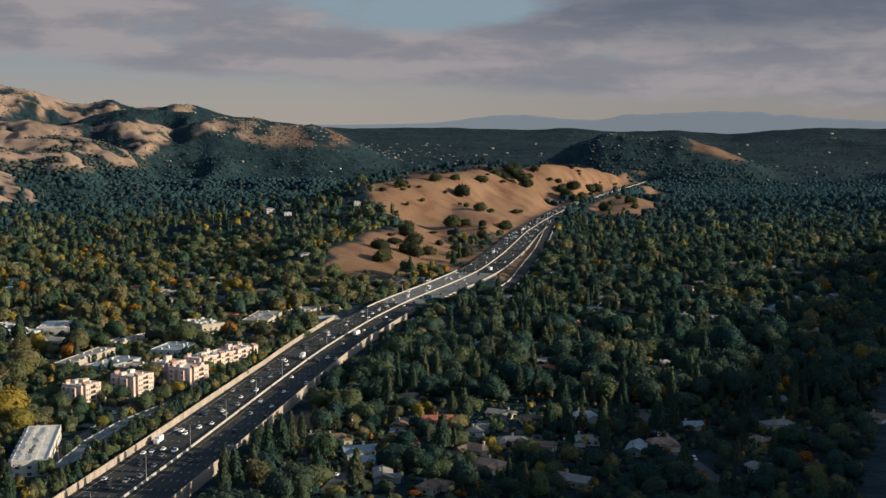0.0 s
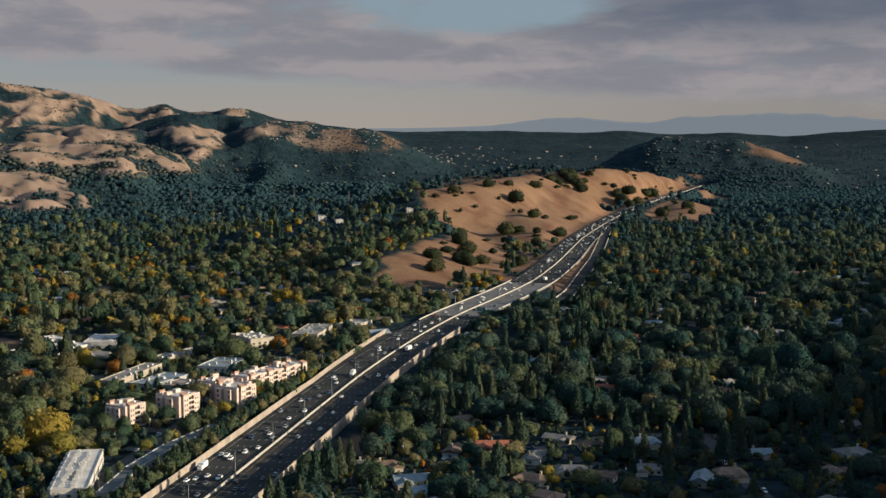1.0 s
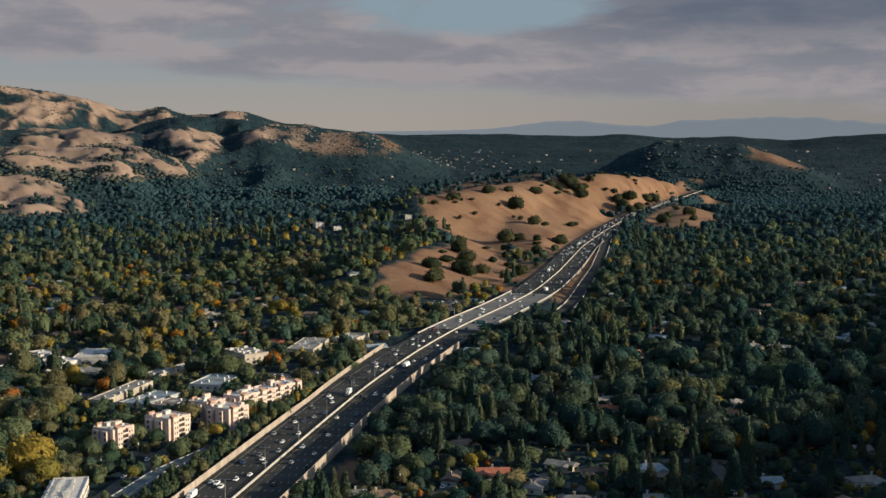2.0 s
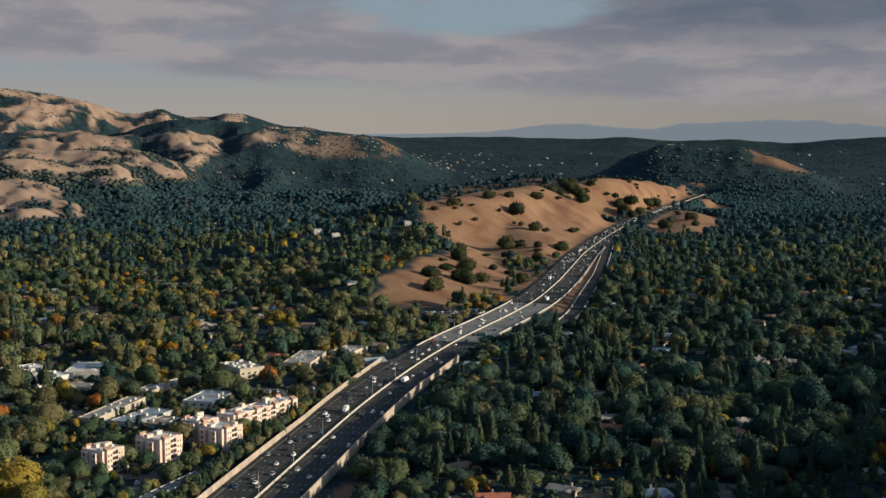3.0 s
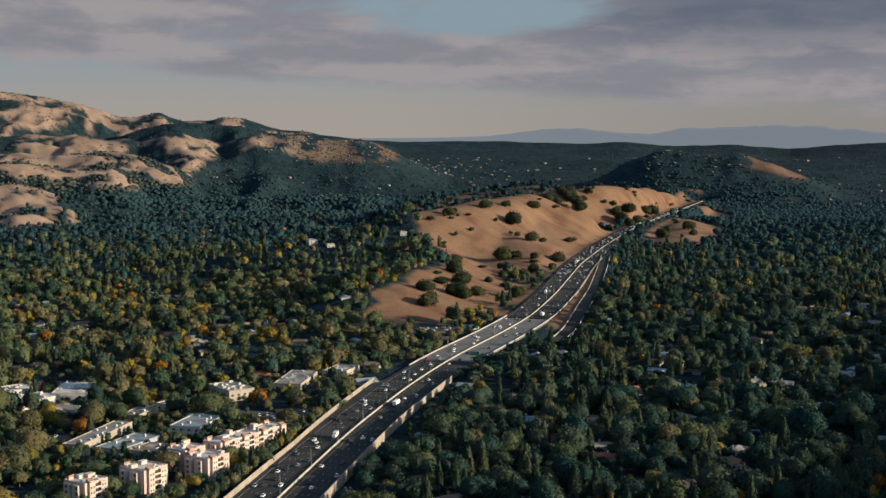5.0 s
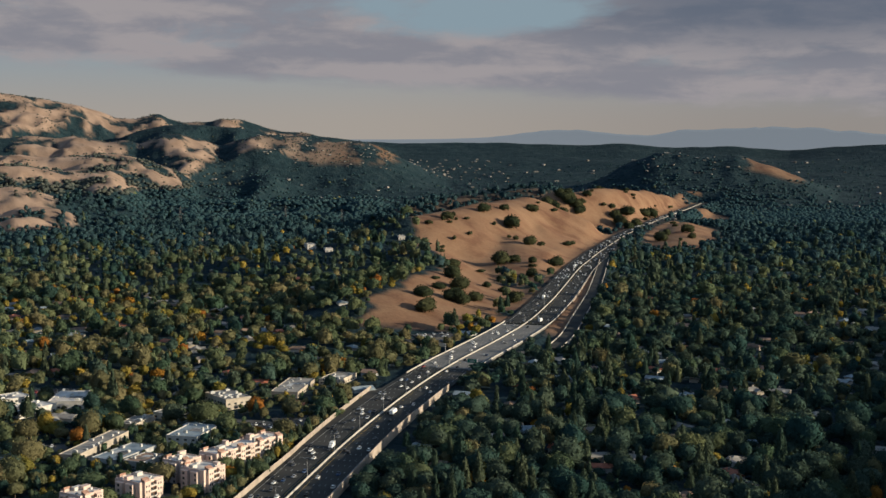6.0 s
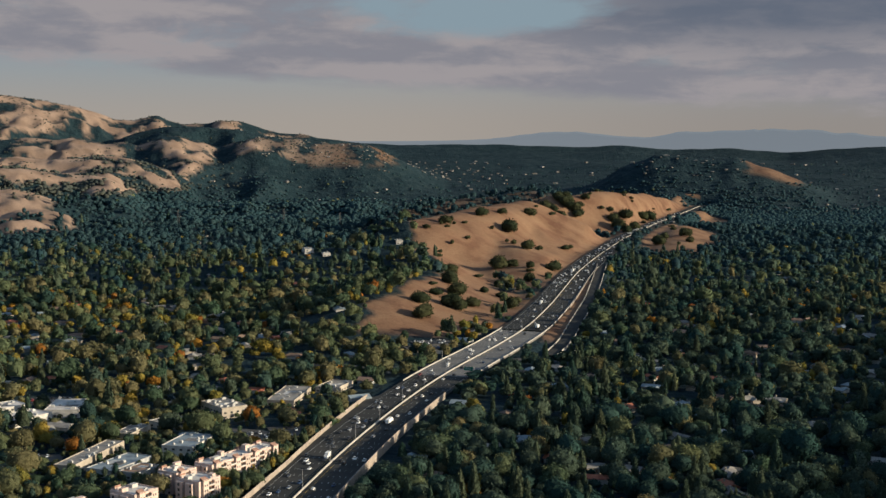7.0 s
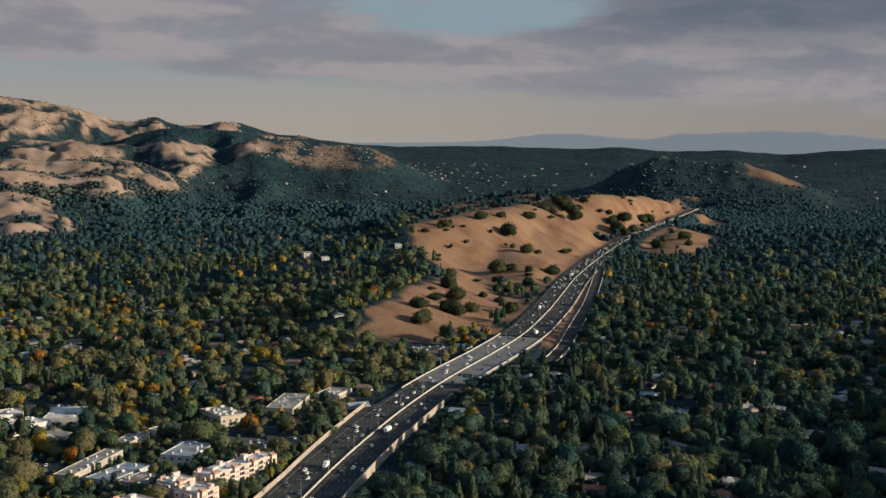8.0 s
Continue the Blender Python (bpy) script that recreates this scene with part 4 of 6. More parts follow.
for x, y, w, d, h, dr, label, wall, roof, units, cat, steps in (
        (-203.6, 634, 16.5, 74, 8, (-.2, .98), "long white flat-roofed apartment block crowded with roof units", M_WHITE, M_COAT, 34, "apartment building", 8),
        (-197, 1046, 21, 34, 8.5, (-.64, .77), "three-storey pale office block with roof plant", M_CREAM, M_ROOFW, 12, "office building", 0),
        (-156, 1103, 22, 58, 4.6, (.1, 1), "long low pale-roofed commercial building", M_CREAM, M_ROOFW, 7, "building", 0),
        (-125, 1143, 19, 34, 4.6, (.3, .95), "low pale-roofed commercial building beside the freeway", M_CREAM, M_ROOFW, 4, "building", 0),
        (-253, 899, 13, 68, 6.5, (.19, .98), "long two-storey cream motel-like block with pale roof", M_CREAM, M_ROOFW, 8, "building", 0),
        (-229, 882, 19, 42, 5, (.35, .94), "low blue-grey roofed building among trees", M_GREYW, M_ROOFBLUE, 5, "building", 0),
        (-212, 866, 14, 22, 5, (.35, .94), "low brown-roofed building among trees", M_GREYW, M_ROOFB, 2, "building", 0),
        (-246, 971, 13, 31, 5.5, (.19, .98), "two-storey cream block with a flat roof", M_CREAM, M_ROOFG, 4, "building", 0),
        (-231, 1008, 12, 24, 4.5, (.5, .86), "low pale-roofed building among trees", M_WHITE, M_ROOFW, 2, "building", 0),
        (-197, 933, 22, 36, 7, (.2, .98), "blue-grey roofed office building with white gables", M_WHITE, M_ROOFBLUE, 6, "office building", 0),
        (-363, 1036, 21, 30, 7, (.68, .73), "pale flat-roofed school building", M_WHITE, M_COAT, 5, "school", 0),
        (-339, 1010, 24, 36, 5.5, (.5, .86), "pale flat-roofed school hall with rooftop ducts", M_WHITE, M_COAT, 8, "school", 0),
        (-317, 1047, 26, 40, 6, (-.1, .99), "pale flat-roofed school wing", M_WHITE, M_COAT, 6, "school", 0),
        (-366, 1000, 14, 16, 4, (.5, .86), "small pale school annexe", M_WHITE, M_COAT, 2, "school", 0),
        (-182, 625, 7.5, 40, 3.6, (.02, 1), "long low carport with a blue-grey metal roof", M_GREYW, M_ROOFCAR, 0, "carport", 0),
        (-178, 672, 7.5, 48, 3.6, (.15, .99), "long low carport with a blue-grey metal roof", M_GREYW, M_ROOFCAR, 0, "carport", 0),
        (-166, 722, 7.5, 50, 3.6, (.31, .95), "long low carport with a blue-grey metal roof", M_GREYW, M_ROOFCAR, 0, "carport", 0),
        (-232, 566, 16, 30, 7, (-.2, .98), "white flat-roofed apartment block beside the car park", M_WHITE, M_COAT, 8, "apartment building", 0),
        (-210, 548, 14, 24, 7, (-.2, .98), "white flat-roofed apartment block beside the car park", M_WHITE, M_COAT, 7, "apartment building", 0),
        (-262, 1940, 26, 13, 7, (.9, .3), "large white modern house on the wooded hill", M_WHITE, M_ROOFW, 3, "house", 0),
        (-234, 1925, 16, 11, 5, (.9, .3), "white modern house wing on the wooded hill", M_WHITE, M_ROOFBLUE, 2, "house", 0),
        (-137, 2036, 20, 10, 6, (.95, .2), "white house on the edge of the golden hill", M_WHITE, M_ROOFW, 2, "house", 0)):
    flat_building(x, y, w, d, h, heading(*dr), label, wall, roof, int(abs(x * 7 + y)), units, cat, steps)


def house(x, y, w, d, a, roof, wall, seed, hip=False, wing=True, far=False):
    """A one-storey house: gabled or hipped roof with eaves, a wing, chimney, windows, door and garage."""
    rnd = random.Random(seed)
    z0 = low_ground(x, y, w, d, a)
    root = new("house")
    col = {M_ROOFG: "grey shingle", M_ROOFB: "brown shingle", M_ROOFR: "red tile", M_ROOFBLUE: "blue-grey", M_ROOFW: "pale"}[roof]
    tagged(root, "low suburban house with a %s roof among trees" % col, "house", group="houses in the valley")
    root.matrix_world = Matrix.Translation((x, y, z0)) @ Matrix.Rotation(a, 4, "Z")
    h = rnd.uniform(2.7, 3.3)

    def roof_on(cx, cy, rw, rd, z, rise):
        bm = bmesh.new()
        e = 0.6
        X, Y = rw / 2 + e, rd / 2 + e
        k = min(Y, X * 0.5) if hip else -0.0
        pts = [(-X, -Y, 0), (X, -Y, 0), (X, Y, 0), (-X, Y, 0), (-X + k, 0, rise), (X - k, 0, rise)]
        t = [bm.verts.new((cx + p[0], cy + p[1], z + p[2] + 0.22)) for p in pts]
        b = [bm.verts.new((cx + p[0], cy + p[1], z + p[2])) for p in pts]
        for f in ((0, 1, 5, 4), (2, 3, 4, 5), (1, 2, 5), (3, 0, 4)):
            bm.faces.new([t[i] for i in f])
            bm.faces.new([b[i] for i in reversed(f)])
        for i in range(4):
            j = (i + 1) % 4
            bm.faces.new((b[i], b[j], t[j], t[i]))
        part("roof", bm, roof, root, col + " roof")

    rise = d * rnd.uniform(0.17, 0.25)
    part("wall", boxes((-w / 2, w / 2, -d / 2, d / 2, -1.2, h + 0.05)), wall, root)
    roof_on(0, 0, w, d, h, rise)
    if wing:
        wx = rnd.choice((-1, 1)) * w * 0.27
        ww, wd = w * 0.42, d * 0.75
        part("wing_wall", boxes((wx - ww / 2, wx + ww / 2, -d / 2 - wd * 0.6, -d / 2 + 0.5, -1.2, h - 0.1)), wall, root)
        bm = bmesh.new()
        X, y0, y1, r = ww / 2 + 0.5, -d / 2 - wd * 0.6 - 0.5, 0.0, rise * 0.8
        t = [bm.verts.new((wx + p[0], p[1], h - 0.1 + p[2])) for p in ((-X, y0, 0), (X, y0, 0), (X, y1, 0), (-X, y1, 0), (0, y0, r), (0, y1, r), (-X, y0, -.2), (X, y0, -.2), (X, y1, -.2), (-X, y1, -.2))]
        for f in ((0, 4, 5, 3), (1, 2, 5, 4), (0, 1, 4), (2, 3, 5), (0, 6, 7, 1), (1, 7, 8, 2), (2, 8, 9, 3), (3, 9, 6, 0), (9, 8, 7, 6)):
            bm.faces.new([t[i] for i in f])
        bmesh.ops.recalc_face_normals(bm, faces=bm.faces)
        part("wing_roof", bm, roof, root)
    if not far:
        cx = rnd.uniform(-0.3, 0.3) * w
        part("chimney", boxes((cx - 0.5, cx + 0.5, d * 0.15 - 0.4, d * 0.15 + 0.4, h, h + rise + 1.2), (cx - 0.6, cx + 0.6, d * 0.15 - 0.5, d * 0.15 + 0.5, h + rise + 1.2, h + rise + 1.4)), M_CREAM, root, "pale chimney")
        for s in (-1, 1):
            for t in (-0.36, -0.12, 0.12, 0.36):
                put("pane", ME_PANE, root, t * w, s * (d / 2 + 0.01), 1.5, 1.5, 0.1, 1.2)
            put("pane", ME_PANE, root, s * (w / 2 + 0.01), 0, 1.5, 0.1, 1.6, 1.2)
        put("door", ME_BALC, root, 0.0, -d / 2 - 0.02, 1.0, 0.95, 0.1, 2.05)
    CLEAR.append((x, y, max(w, d) * 0.5 + 0.5))
    if not far:
        CLEAR.append((x, y - 11, 6))
    LOW.append((x * (1 - 13 / y), y - 13, 9))
    LOW.append((x * (1 - 27 / y), y - 27, 7))


def houses():
    rnd = random.Random(77)
    mats = {"g": M_ROOFG, "b": M_ROOFB, "r": M_ROOFR, "u": M_ROOFBLUE, "w": M_ROOFW}
    near = "-71,587,g -41,629,u -37,609,u -28,584,g -71,659,g -57,657,b -23,686,b -3,698,r 18,675,g 16,630,b 22,601,b 36,652,g 33,719,g 50,706,b 48,642,b 74,658,w 98,641,u 113,652,b 79,715,u 136,698,u " \
           "70,889,w 92,886,g 28,966,u 147,852,r 230,1107,w 152,1079,u 70,963,g 163,1045,u 174,1207,w 156,1238,u 177,1156,g 139,1153,u 186,1249,w 207,1108,w 165,990,u 363,1436,w 347,1233,w 348,1793,w 154,888,g 148,835,g " \
           "-350,1208,r -242,1108,g -420,1373,u -253,1757,r -244,1642,w -229,1387,u -271,1490,r -349,1467,w -423,1496,w -180,566,b -5,565,b 60,575,g 150,600,g 165,655,b 185,700,g 110,800,b 200,770,g 245,720,b 10,800,g -20,760,b".split()
    for i, s in enumerate(near):
        x, y, c = s.split(",")
        x, y = float(x), float(y)
        house(x, y, rnd.uniform(13, 18), rnd.uniform(8, 10.5), rnd.choice((0.1, 0.35, 1.75, -0.5, 1.2)) + rnd.uniform(-.15, .15), mats[c], rnd.choice((M_CREAM, M_WHITE, M_GREYW, M_CREAM)), 500 + i, rnd.random() < 0.4)
    rng = np.random.RandomState(5)
    n = 0
    for y0, y1, gap, top in ((880, 1750, 44, 200), (1750, 3300, 80, 110), (3300, 4700, 110, 110)):
        x, y = spots(rng, -0.44 * y1, 0.42 * y1, y0, y1, gap)
        ok = in_view(x, y, 0) & free(x, y, 6)
        x, y = x[ok], y[ok]
        z, dry = land(x, y)
        slope = np.abs(land(x + 8, y)[0] - z) + np.abs(land(x, y + 8)[0] - z)
        wet = np.maximum.reduce([land(x + u, y + v)[1] for u, v in ((14, 0), (-14, 0), (0, 14), (0, -14))])
        k = np.where((dry < 0.3) & (wet < 0.3) & (slope < 3.5))[0]
        rng.shuffle(k)
        k = k[:top]
        if y0 < 1700:
            for i in k:
                n += 1
                house(x[i], y[i], rng.uniform(12, 18), rng.uniform(8, 10.5), rng.uniform(0, 3.14), mats["gbuwwrgb"[rng.randint(8)]], (M_CREAM, M_WHITE, M_GREYW)[rng.randint(3)], 900 + n, rng.rand() < 0.4, rng.rand() < 0.6, True)
        else:
            distant_houses(x[k], y[k], z[k], rng)


def distant_houses(x, y, z, rng, size=1.0):
    """Far roofs glinting among the trees: gabled boxes."""
    v0 = np.array([(-1, -1, -.3), (1, -1, -.3), (1, 1, -.3), (-1, 1, -.3), (-1, -1, 1), (1, -1, 1), (1, 1, 1), (-1, 1, 1)], float)
    r0 = np.array([(-1.1, -1.15, .95), (1.1, -1.15, .95), (1.1, 1.15, .95), (-1.1, 1.15, .95), (-1.1, 0, 1.6), (1.1, 0, 1.6)], float)
    wf = np.array([(0, 1, 5), (0, 5, 4), (1, 2, 6), (1, 6, 5), (2, 3, 7), (2, 7, 6), (3, 0, 4), (3, 4, 7)])
    rf = np.array([(0, 1, 5), (0, 5, 4), (2, 3, 4), (2, 4, 5), (1, 2, 5), (3, 0, 4)])
    n = len(x)
    a = rng.uniform(0, np.pi, n)[:, None]
    s = np.stack([rng.uniform(4, 7.5, n), rng.uniform(3, 4.5, n), rng.uniform(2.0, 2.9, n)], 1) * size
    for name, v, f, m, lab in (("distant_houses", v0, wf, M_FARWALL, "pale walls of distant houses scattered through the woods"), ("distant_roofs", r0, rf, M_FARROOF, "grey and pale roofs of distant houses")):
        q = v[None] * s[:, None]
        X, Y = q[..., 0] * np.cos(a) - q[..., 1] * np.sin(a) + x[:, None], q[..., 0] * np.sin(a) + q[..., 1] * np.cos(a) + y[:, None]
        V = np.stack([X, Y, q[..., 2] + z[:, None]], -1).reshape(-1, 3)
        F = (f[None] + (np.arange(n) * len(v))[:, None, None]).reshape(-1, 3)
        tagged(new(name, mesh_from(name, V, F, m)), lab, "houses", kind="stuff")
    CLEAR.extend((x[i], y[i] - 4, 9) for i in range(n))


def far_town():
    """The pale scatter of a town on the far valley floor, and houses along the tops of the wooded hills."""
    rng = np.random.RandomState(15)
    for a0, a1, r0, r1, n, least in ((-1.5, 3.0, 4200, 4620, 60, 0), (-8.0, -2.0, 3960, 4160, 75, 95), (8.0, 13.2, 3780, 3900, 26, 70)):
        az, r = np.radians(rng.uniform(a0, a1, n) - 2.33), rng.uniform(r0, r1, n)
        x, y = r * np.sin(az), 60 + r * np.cos(az)
        z, dry = land(x, y)
        ok = z > least
        distant_houses(x[ok], y[ok], z[ok] + 0.8, rng, 0.62)


M_FARWALL = mat("distant_house_walls", (0.12, 0.115, 0.105), (0.24, 0.225, 0.205), 0.02, rough=0.9, islands=0.3)
M_FARROOF = mat("distant_roofs", (0.11, 0.11, 0.11), (0.26, 0.25, 0.24), 0.02, rough=0.9, islands=0.5)

# ---------------------------------------------------------------- trees


def ico(sub):
    bm = bmesh.new()
    bmesh.ops.create_icosphere(bm, subdivisions=sub, radius=1.0)
    v = np.array([p.co[:] for p in bm.verts])
    f = np.array([[q.index for q in p.verts] for p in bm.faces])
    bm.free()
    return v, f


ICO1, ICO2 = ico(1), ico(2)


def upper(core, least):
    """A ball without its underside."""
    v, f = core
    f = f[v[f][:, :, 2].mean(1) > least]
    used, f = np.unique(f, return_inverse=True)
    return v[used], f.reshape(-1, 3)


def sprays(rng, v, f, n, size, reach):
    """Small tilted sprays of leaves standing proud of a crown's surface."""
    a, b, c = v[f[:, 0]], v[f[:, 1]], v[f[:, 2]]
    area = np.linalg.norm(np.cross(b - a, c - a), axis=1)
    k = rng.choice(len(f), n, p=area / area.sum())
    p, q = rng.uniform(0, 1, (2, n, 1))
    p, q = np.where(p + q > 1, 1 - p, p), np.where(p + q > 1, 1 - q, q)
    pos = a[k] + p * (b[k] - a[k]) + q * (c[k] - a[k])
    nrm = np.cross(b - a, c - a)[k]
    nrm /= np.linalg.norm(nrm, axis=1)[:, None] + 1e-9
    pos = pos + nrm * rng.uniform(-0.3, 1.0, (n, 1)) * reach
    nrm = nrm + rng.normal(0, 0.5, (n, 3))
    nrm /= np.linalg.norm(nrm, axis=1)[:, None]
    u = np.cross(nrm, rng.normal(0, 1, (n, 3)))
    u /= np.linalg.norm(u, axis=1)[:, None] + 1e-9
    w = np.cross(nrm, u)
    s = size * rng.uniform(0.55, 1.4, (n, 1))
    tri = np.stack([pos + s * u, pos + s * (-0.5 * u + rng.uniform(0.5, 1.0, (n, 1)) * w), pos + s * (-0.5 * u - rng.uniform(0.5, 1.0, (n, 1)) * w)], 1)
    return tri.reshape(-1, 3), np.arange(3 * n).reshape(-1, 3)


def crown(kind, n, size, seed, core):
    """A crown for a tree of height 1 and crown width 1: a lumpy mass of boughs with sprays of leaves on it."""
    rng = np.random.RandomState(seed)
    d, cf = core
    if kind == "conifer":
        t = np.clip((d[:, 2] + 1) / 2, 0, 1)
        a = np.arctan2(d[:, 1], d[:, 0])
        ring = np.floor(t * 8)
        bough = np.cos(a * (3 + ring % 3) + 2.4 * ring + seed) * 0.16 + np.cos(5 * a + seed) * 0.08
        rad = (0.40 * (1 - t) ** 0.75 + 0.012) * (0.9 + bough + 0.12 * rng.uniform(-1, 1, len(d)))
        v = np.stack([rad * np.cos(a), rad * np.sin(a), 0.06 + 0.94 * t + 0.012 * rng.uniform(-1, 1, len(d))], 1)
        v[t < 0.02, :2] *= 0.3
        tip = t > 0.99
        v[tip] = [0, 0, 1.0]
        sv, sf = sprays(rng, v, cf, n, size, 0.07)
    else:
        lobes = rng.randint(9, 14)
        a = rng.uniform(0, 2 * np.pi) + np.arange(lobes) * 2.4
        el = np.arcsin(np.clip(np.linspace(-0.35, 0.95, lobes) + rng.uniform(-.08, .08, lobes), -1, 1))
        out = rng.uniform(0.17, 0.36, lobes)
        cen = np.stack([out * np.cos(a) * np.cos(el), out * np.sin(a) * np.cos(el), 0.8 * out * np.sin(el)], 1)
        rr = rng.uniform(0.12, 0.24, lobes)
        dot = d @ cen.T
        hit = dot * dot - (cen * cen).sum(1) + rr * rr
        t = np.where(hit > 0, dot + np.sqrt(np.maximum(hit, 0)), 0).max(1)
        t = np.maximum(t, 0.26) * (1 + 0.12 * rng.uniform(-1, 1, len(d)))
        v = d * t[:, None] * [1.12, 0.88, 1.0] + [0.05, 0, 0] * d[:, 2:3]
        if kind == "poplar":
            v = v * [0.86, 0.86, 1.0] + [0, 0, 0.50]
        elif kind == "bush":
            v = v * [1.0, 1.0, 1.0] + [0, 0, 0.38]
        else:
            v = v * [1.0, 1.0, 1.02] + [0, 0, 0.50]
        sv, sf = sprays(rng, v, cf, n, size, 0.10)
    return np.concatenate([v, sv]), np.concatenate([cf, sf + len(v)])


def trunk_mesh(kind):
    bm = bmesh.new()
    h = 0.85 if kind == "conifer" else 0.5
    bmesh.ops.create_cone(bm, segments=7, radius1=0.035, radius2=0.012, depth=h, cap_ends=True, matrix=Matrix.Translation((0, 0, h / 2 - 0.02)))
    if kind != "conifer":
        for i in range(4):
            a = i * 1.6
            m = Matrix.Translation((0, 0, 0.3 + 0.04 * i)) @ Matrix.Rotation(a, 4, "Z") @ Matrix.Rotation(0.75, 4, "X") @ Matrix.Translation((0, 0, 0.13))
            bmesh.ops.create_cone(bm, segments=5, radius1=0.014, radius2=0.005, depth=0.28, cap_ends=False, matrix=m)
    me = bpy.data.meshes.new("trunk")
    bm.to_mesh(me)
    bm.free()
    me.materials.append(M_BARK)
    return me


SHAPE = {"oak": "oak", "olive": "oak", "yellow": "poplar", "orange": "oak", "conifer": "conifer", "scrub": "bush", "distant": "oak", "brush": "bush", "live_oak": "oak"}
LABEL = {"oak": "dark green broadleaf tree with a rounded uneven crown", "olive": "olive-brown broadleaf tree with a loose crown",
         "yellow": "autumn tree with bright yellow leaves", "orange": "autumn tree with orange and russet leaves",
         "conifer": "tall dark green conifer with a pointed crown", "scrub": "dark oak standing on the dry grass hill", "distant": "distant woodland tree, leaves tinted blue-green for haze", "live_oak": "deep green live oak with a dense rounded crown, leaves darkened for shade"}
NEAR = {k: [crown(SHAPE[k], 400, 0.05, 10 * i + 3, upper(ICO2, -0.6)) for i in range(6)] for k in LEAF}
MID = {k: [crown(SHAPE[k], 130, 0.085, 10 * i + 5, upper(ICO1, -0.6)) for i in range(6)] for k in LEAF}


def small_crown(seed):
    """The upper part of a crown far away: a lumpy dome of three rings."""
    rng = np.random.RandomState(seed)
    v = [(rr * math.cos(a + 0.5 * k), rr * math.sin(a + 0.5 * k), z) for k, (rr, z) in enumerate(((0.5, 0.3), (0.4, 0.75))) for a in np.arange(6) * math.pi / 3] + [(0, 0, 1.0)]
    f = [t for i in range(6) for t in ((i, (i + 1) % 6, 6 + i), ((i + 1) % 6, 6 + (i + 1) % 6, 6 + i), (6 + i, 6 + (i + 1) % 6, 12))]
    return np.array(v) * (1 + 0.2 * rng.uniform(-1, 1, (13, 1))), np.array(f)


TINY = {k: [small_crown(10 * i + 9) for i in range(6)] for k in LEAF}
FAR = {k: [crown(SHAPE[k], 34, 0.13, 10 * i + 7, upper(ICO1, -0.6)) for i in range(6)] for k in LEAF}

SHRUB = {k: [crown(SHAPE[k], 50, 0.11, 10 * i + 2, upper(ICO1, -0.6)) for i in range(6)] for k in LEAF}


def choose(rng, x, y):
    """Kinds by place: groves of conifers, streaks of autumn colour, most of them left of the freeway."""
    n = len(x)
    u = rng.uniform(0, 1, n)
    g = fbm(x / 90 + 5, y / 90, 3)
    right = x > np.interp(y, LINE[:, 1], LINE[:, 0])
    aut = sstep(fbm(x / 70 - 3, y / 70 + 8, 3), 0.46, 0.66) * np.where(x < np.interp(y, LINE[:, 1], LINE[:, 0]), 0.9, 0.20) * (1 - 0.95 * sstep(y, 1350, 2300))
    # oaks with shade in their leaf colour, mostly right of the freeway
    kind = np.where(right & (rng.uniform(0, 1, n) < 0.72) | (rng.uniform(0, 1, n) < 0.3), "live_oak", "oak").astype(object)
    kind[u < np.where(right, 0.07, 0.34) * (1 - 0.6 * sstep(y, 1300, 2000))] = "olive"
    kind[(u > 0.7) & (g > 0.6)] = "conifer"
    kind[u > np.where(right, 0.925, 0.955)] = "conifer"
    v = rng.uniform(0, 1, n)
    kind[v < 0.29 * aut + np.where(right, 0.010, 0.028)] = "yellow"
    kind[v > 1 - 0.06 * aut - 0.006] = "orange"
    # with distance the kinds give way to the leaf tinted blue for haze
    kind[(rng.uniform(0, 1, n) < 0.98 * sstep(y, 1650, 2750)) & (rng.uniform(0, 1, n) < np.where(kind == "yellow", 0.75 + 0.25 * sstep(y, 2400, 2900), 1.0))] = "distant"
    return kind


def sizes(rng, kind):
    n = len(kind)
    s = rng.uniform(0, 1, n) ** 2.0
    h = 7.0 + 13.5 * s + rng.uniform(-1.5, 3.0, n)
    w = 6.5 + 9.0 * s + rng.uniform(-1.0, 3.0, n)
    c = kind == "conifer"
    h[c] = rng.uniform(9, 25, c.sum())
    w[c] = h[c] * rng.uniform(0.34, 0.62, c.sum())
    a = (kind == "yellow") | (kind == "orange")
    h[a], w[a] = rng.uniform(7, 15, a.sum()), rng.uniform(7, 13, a.sum())
    return h, w


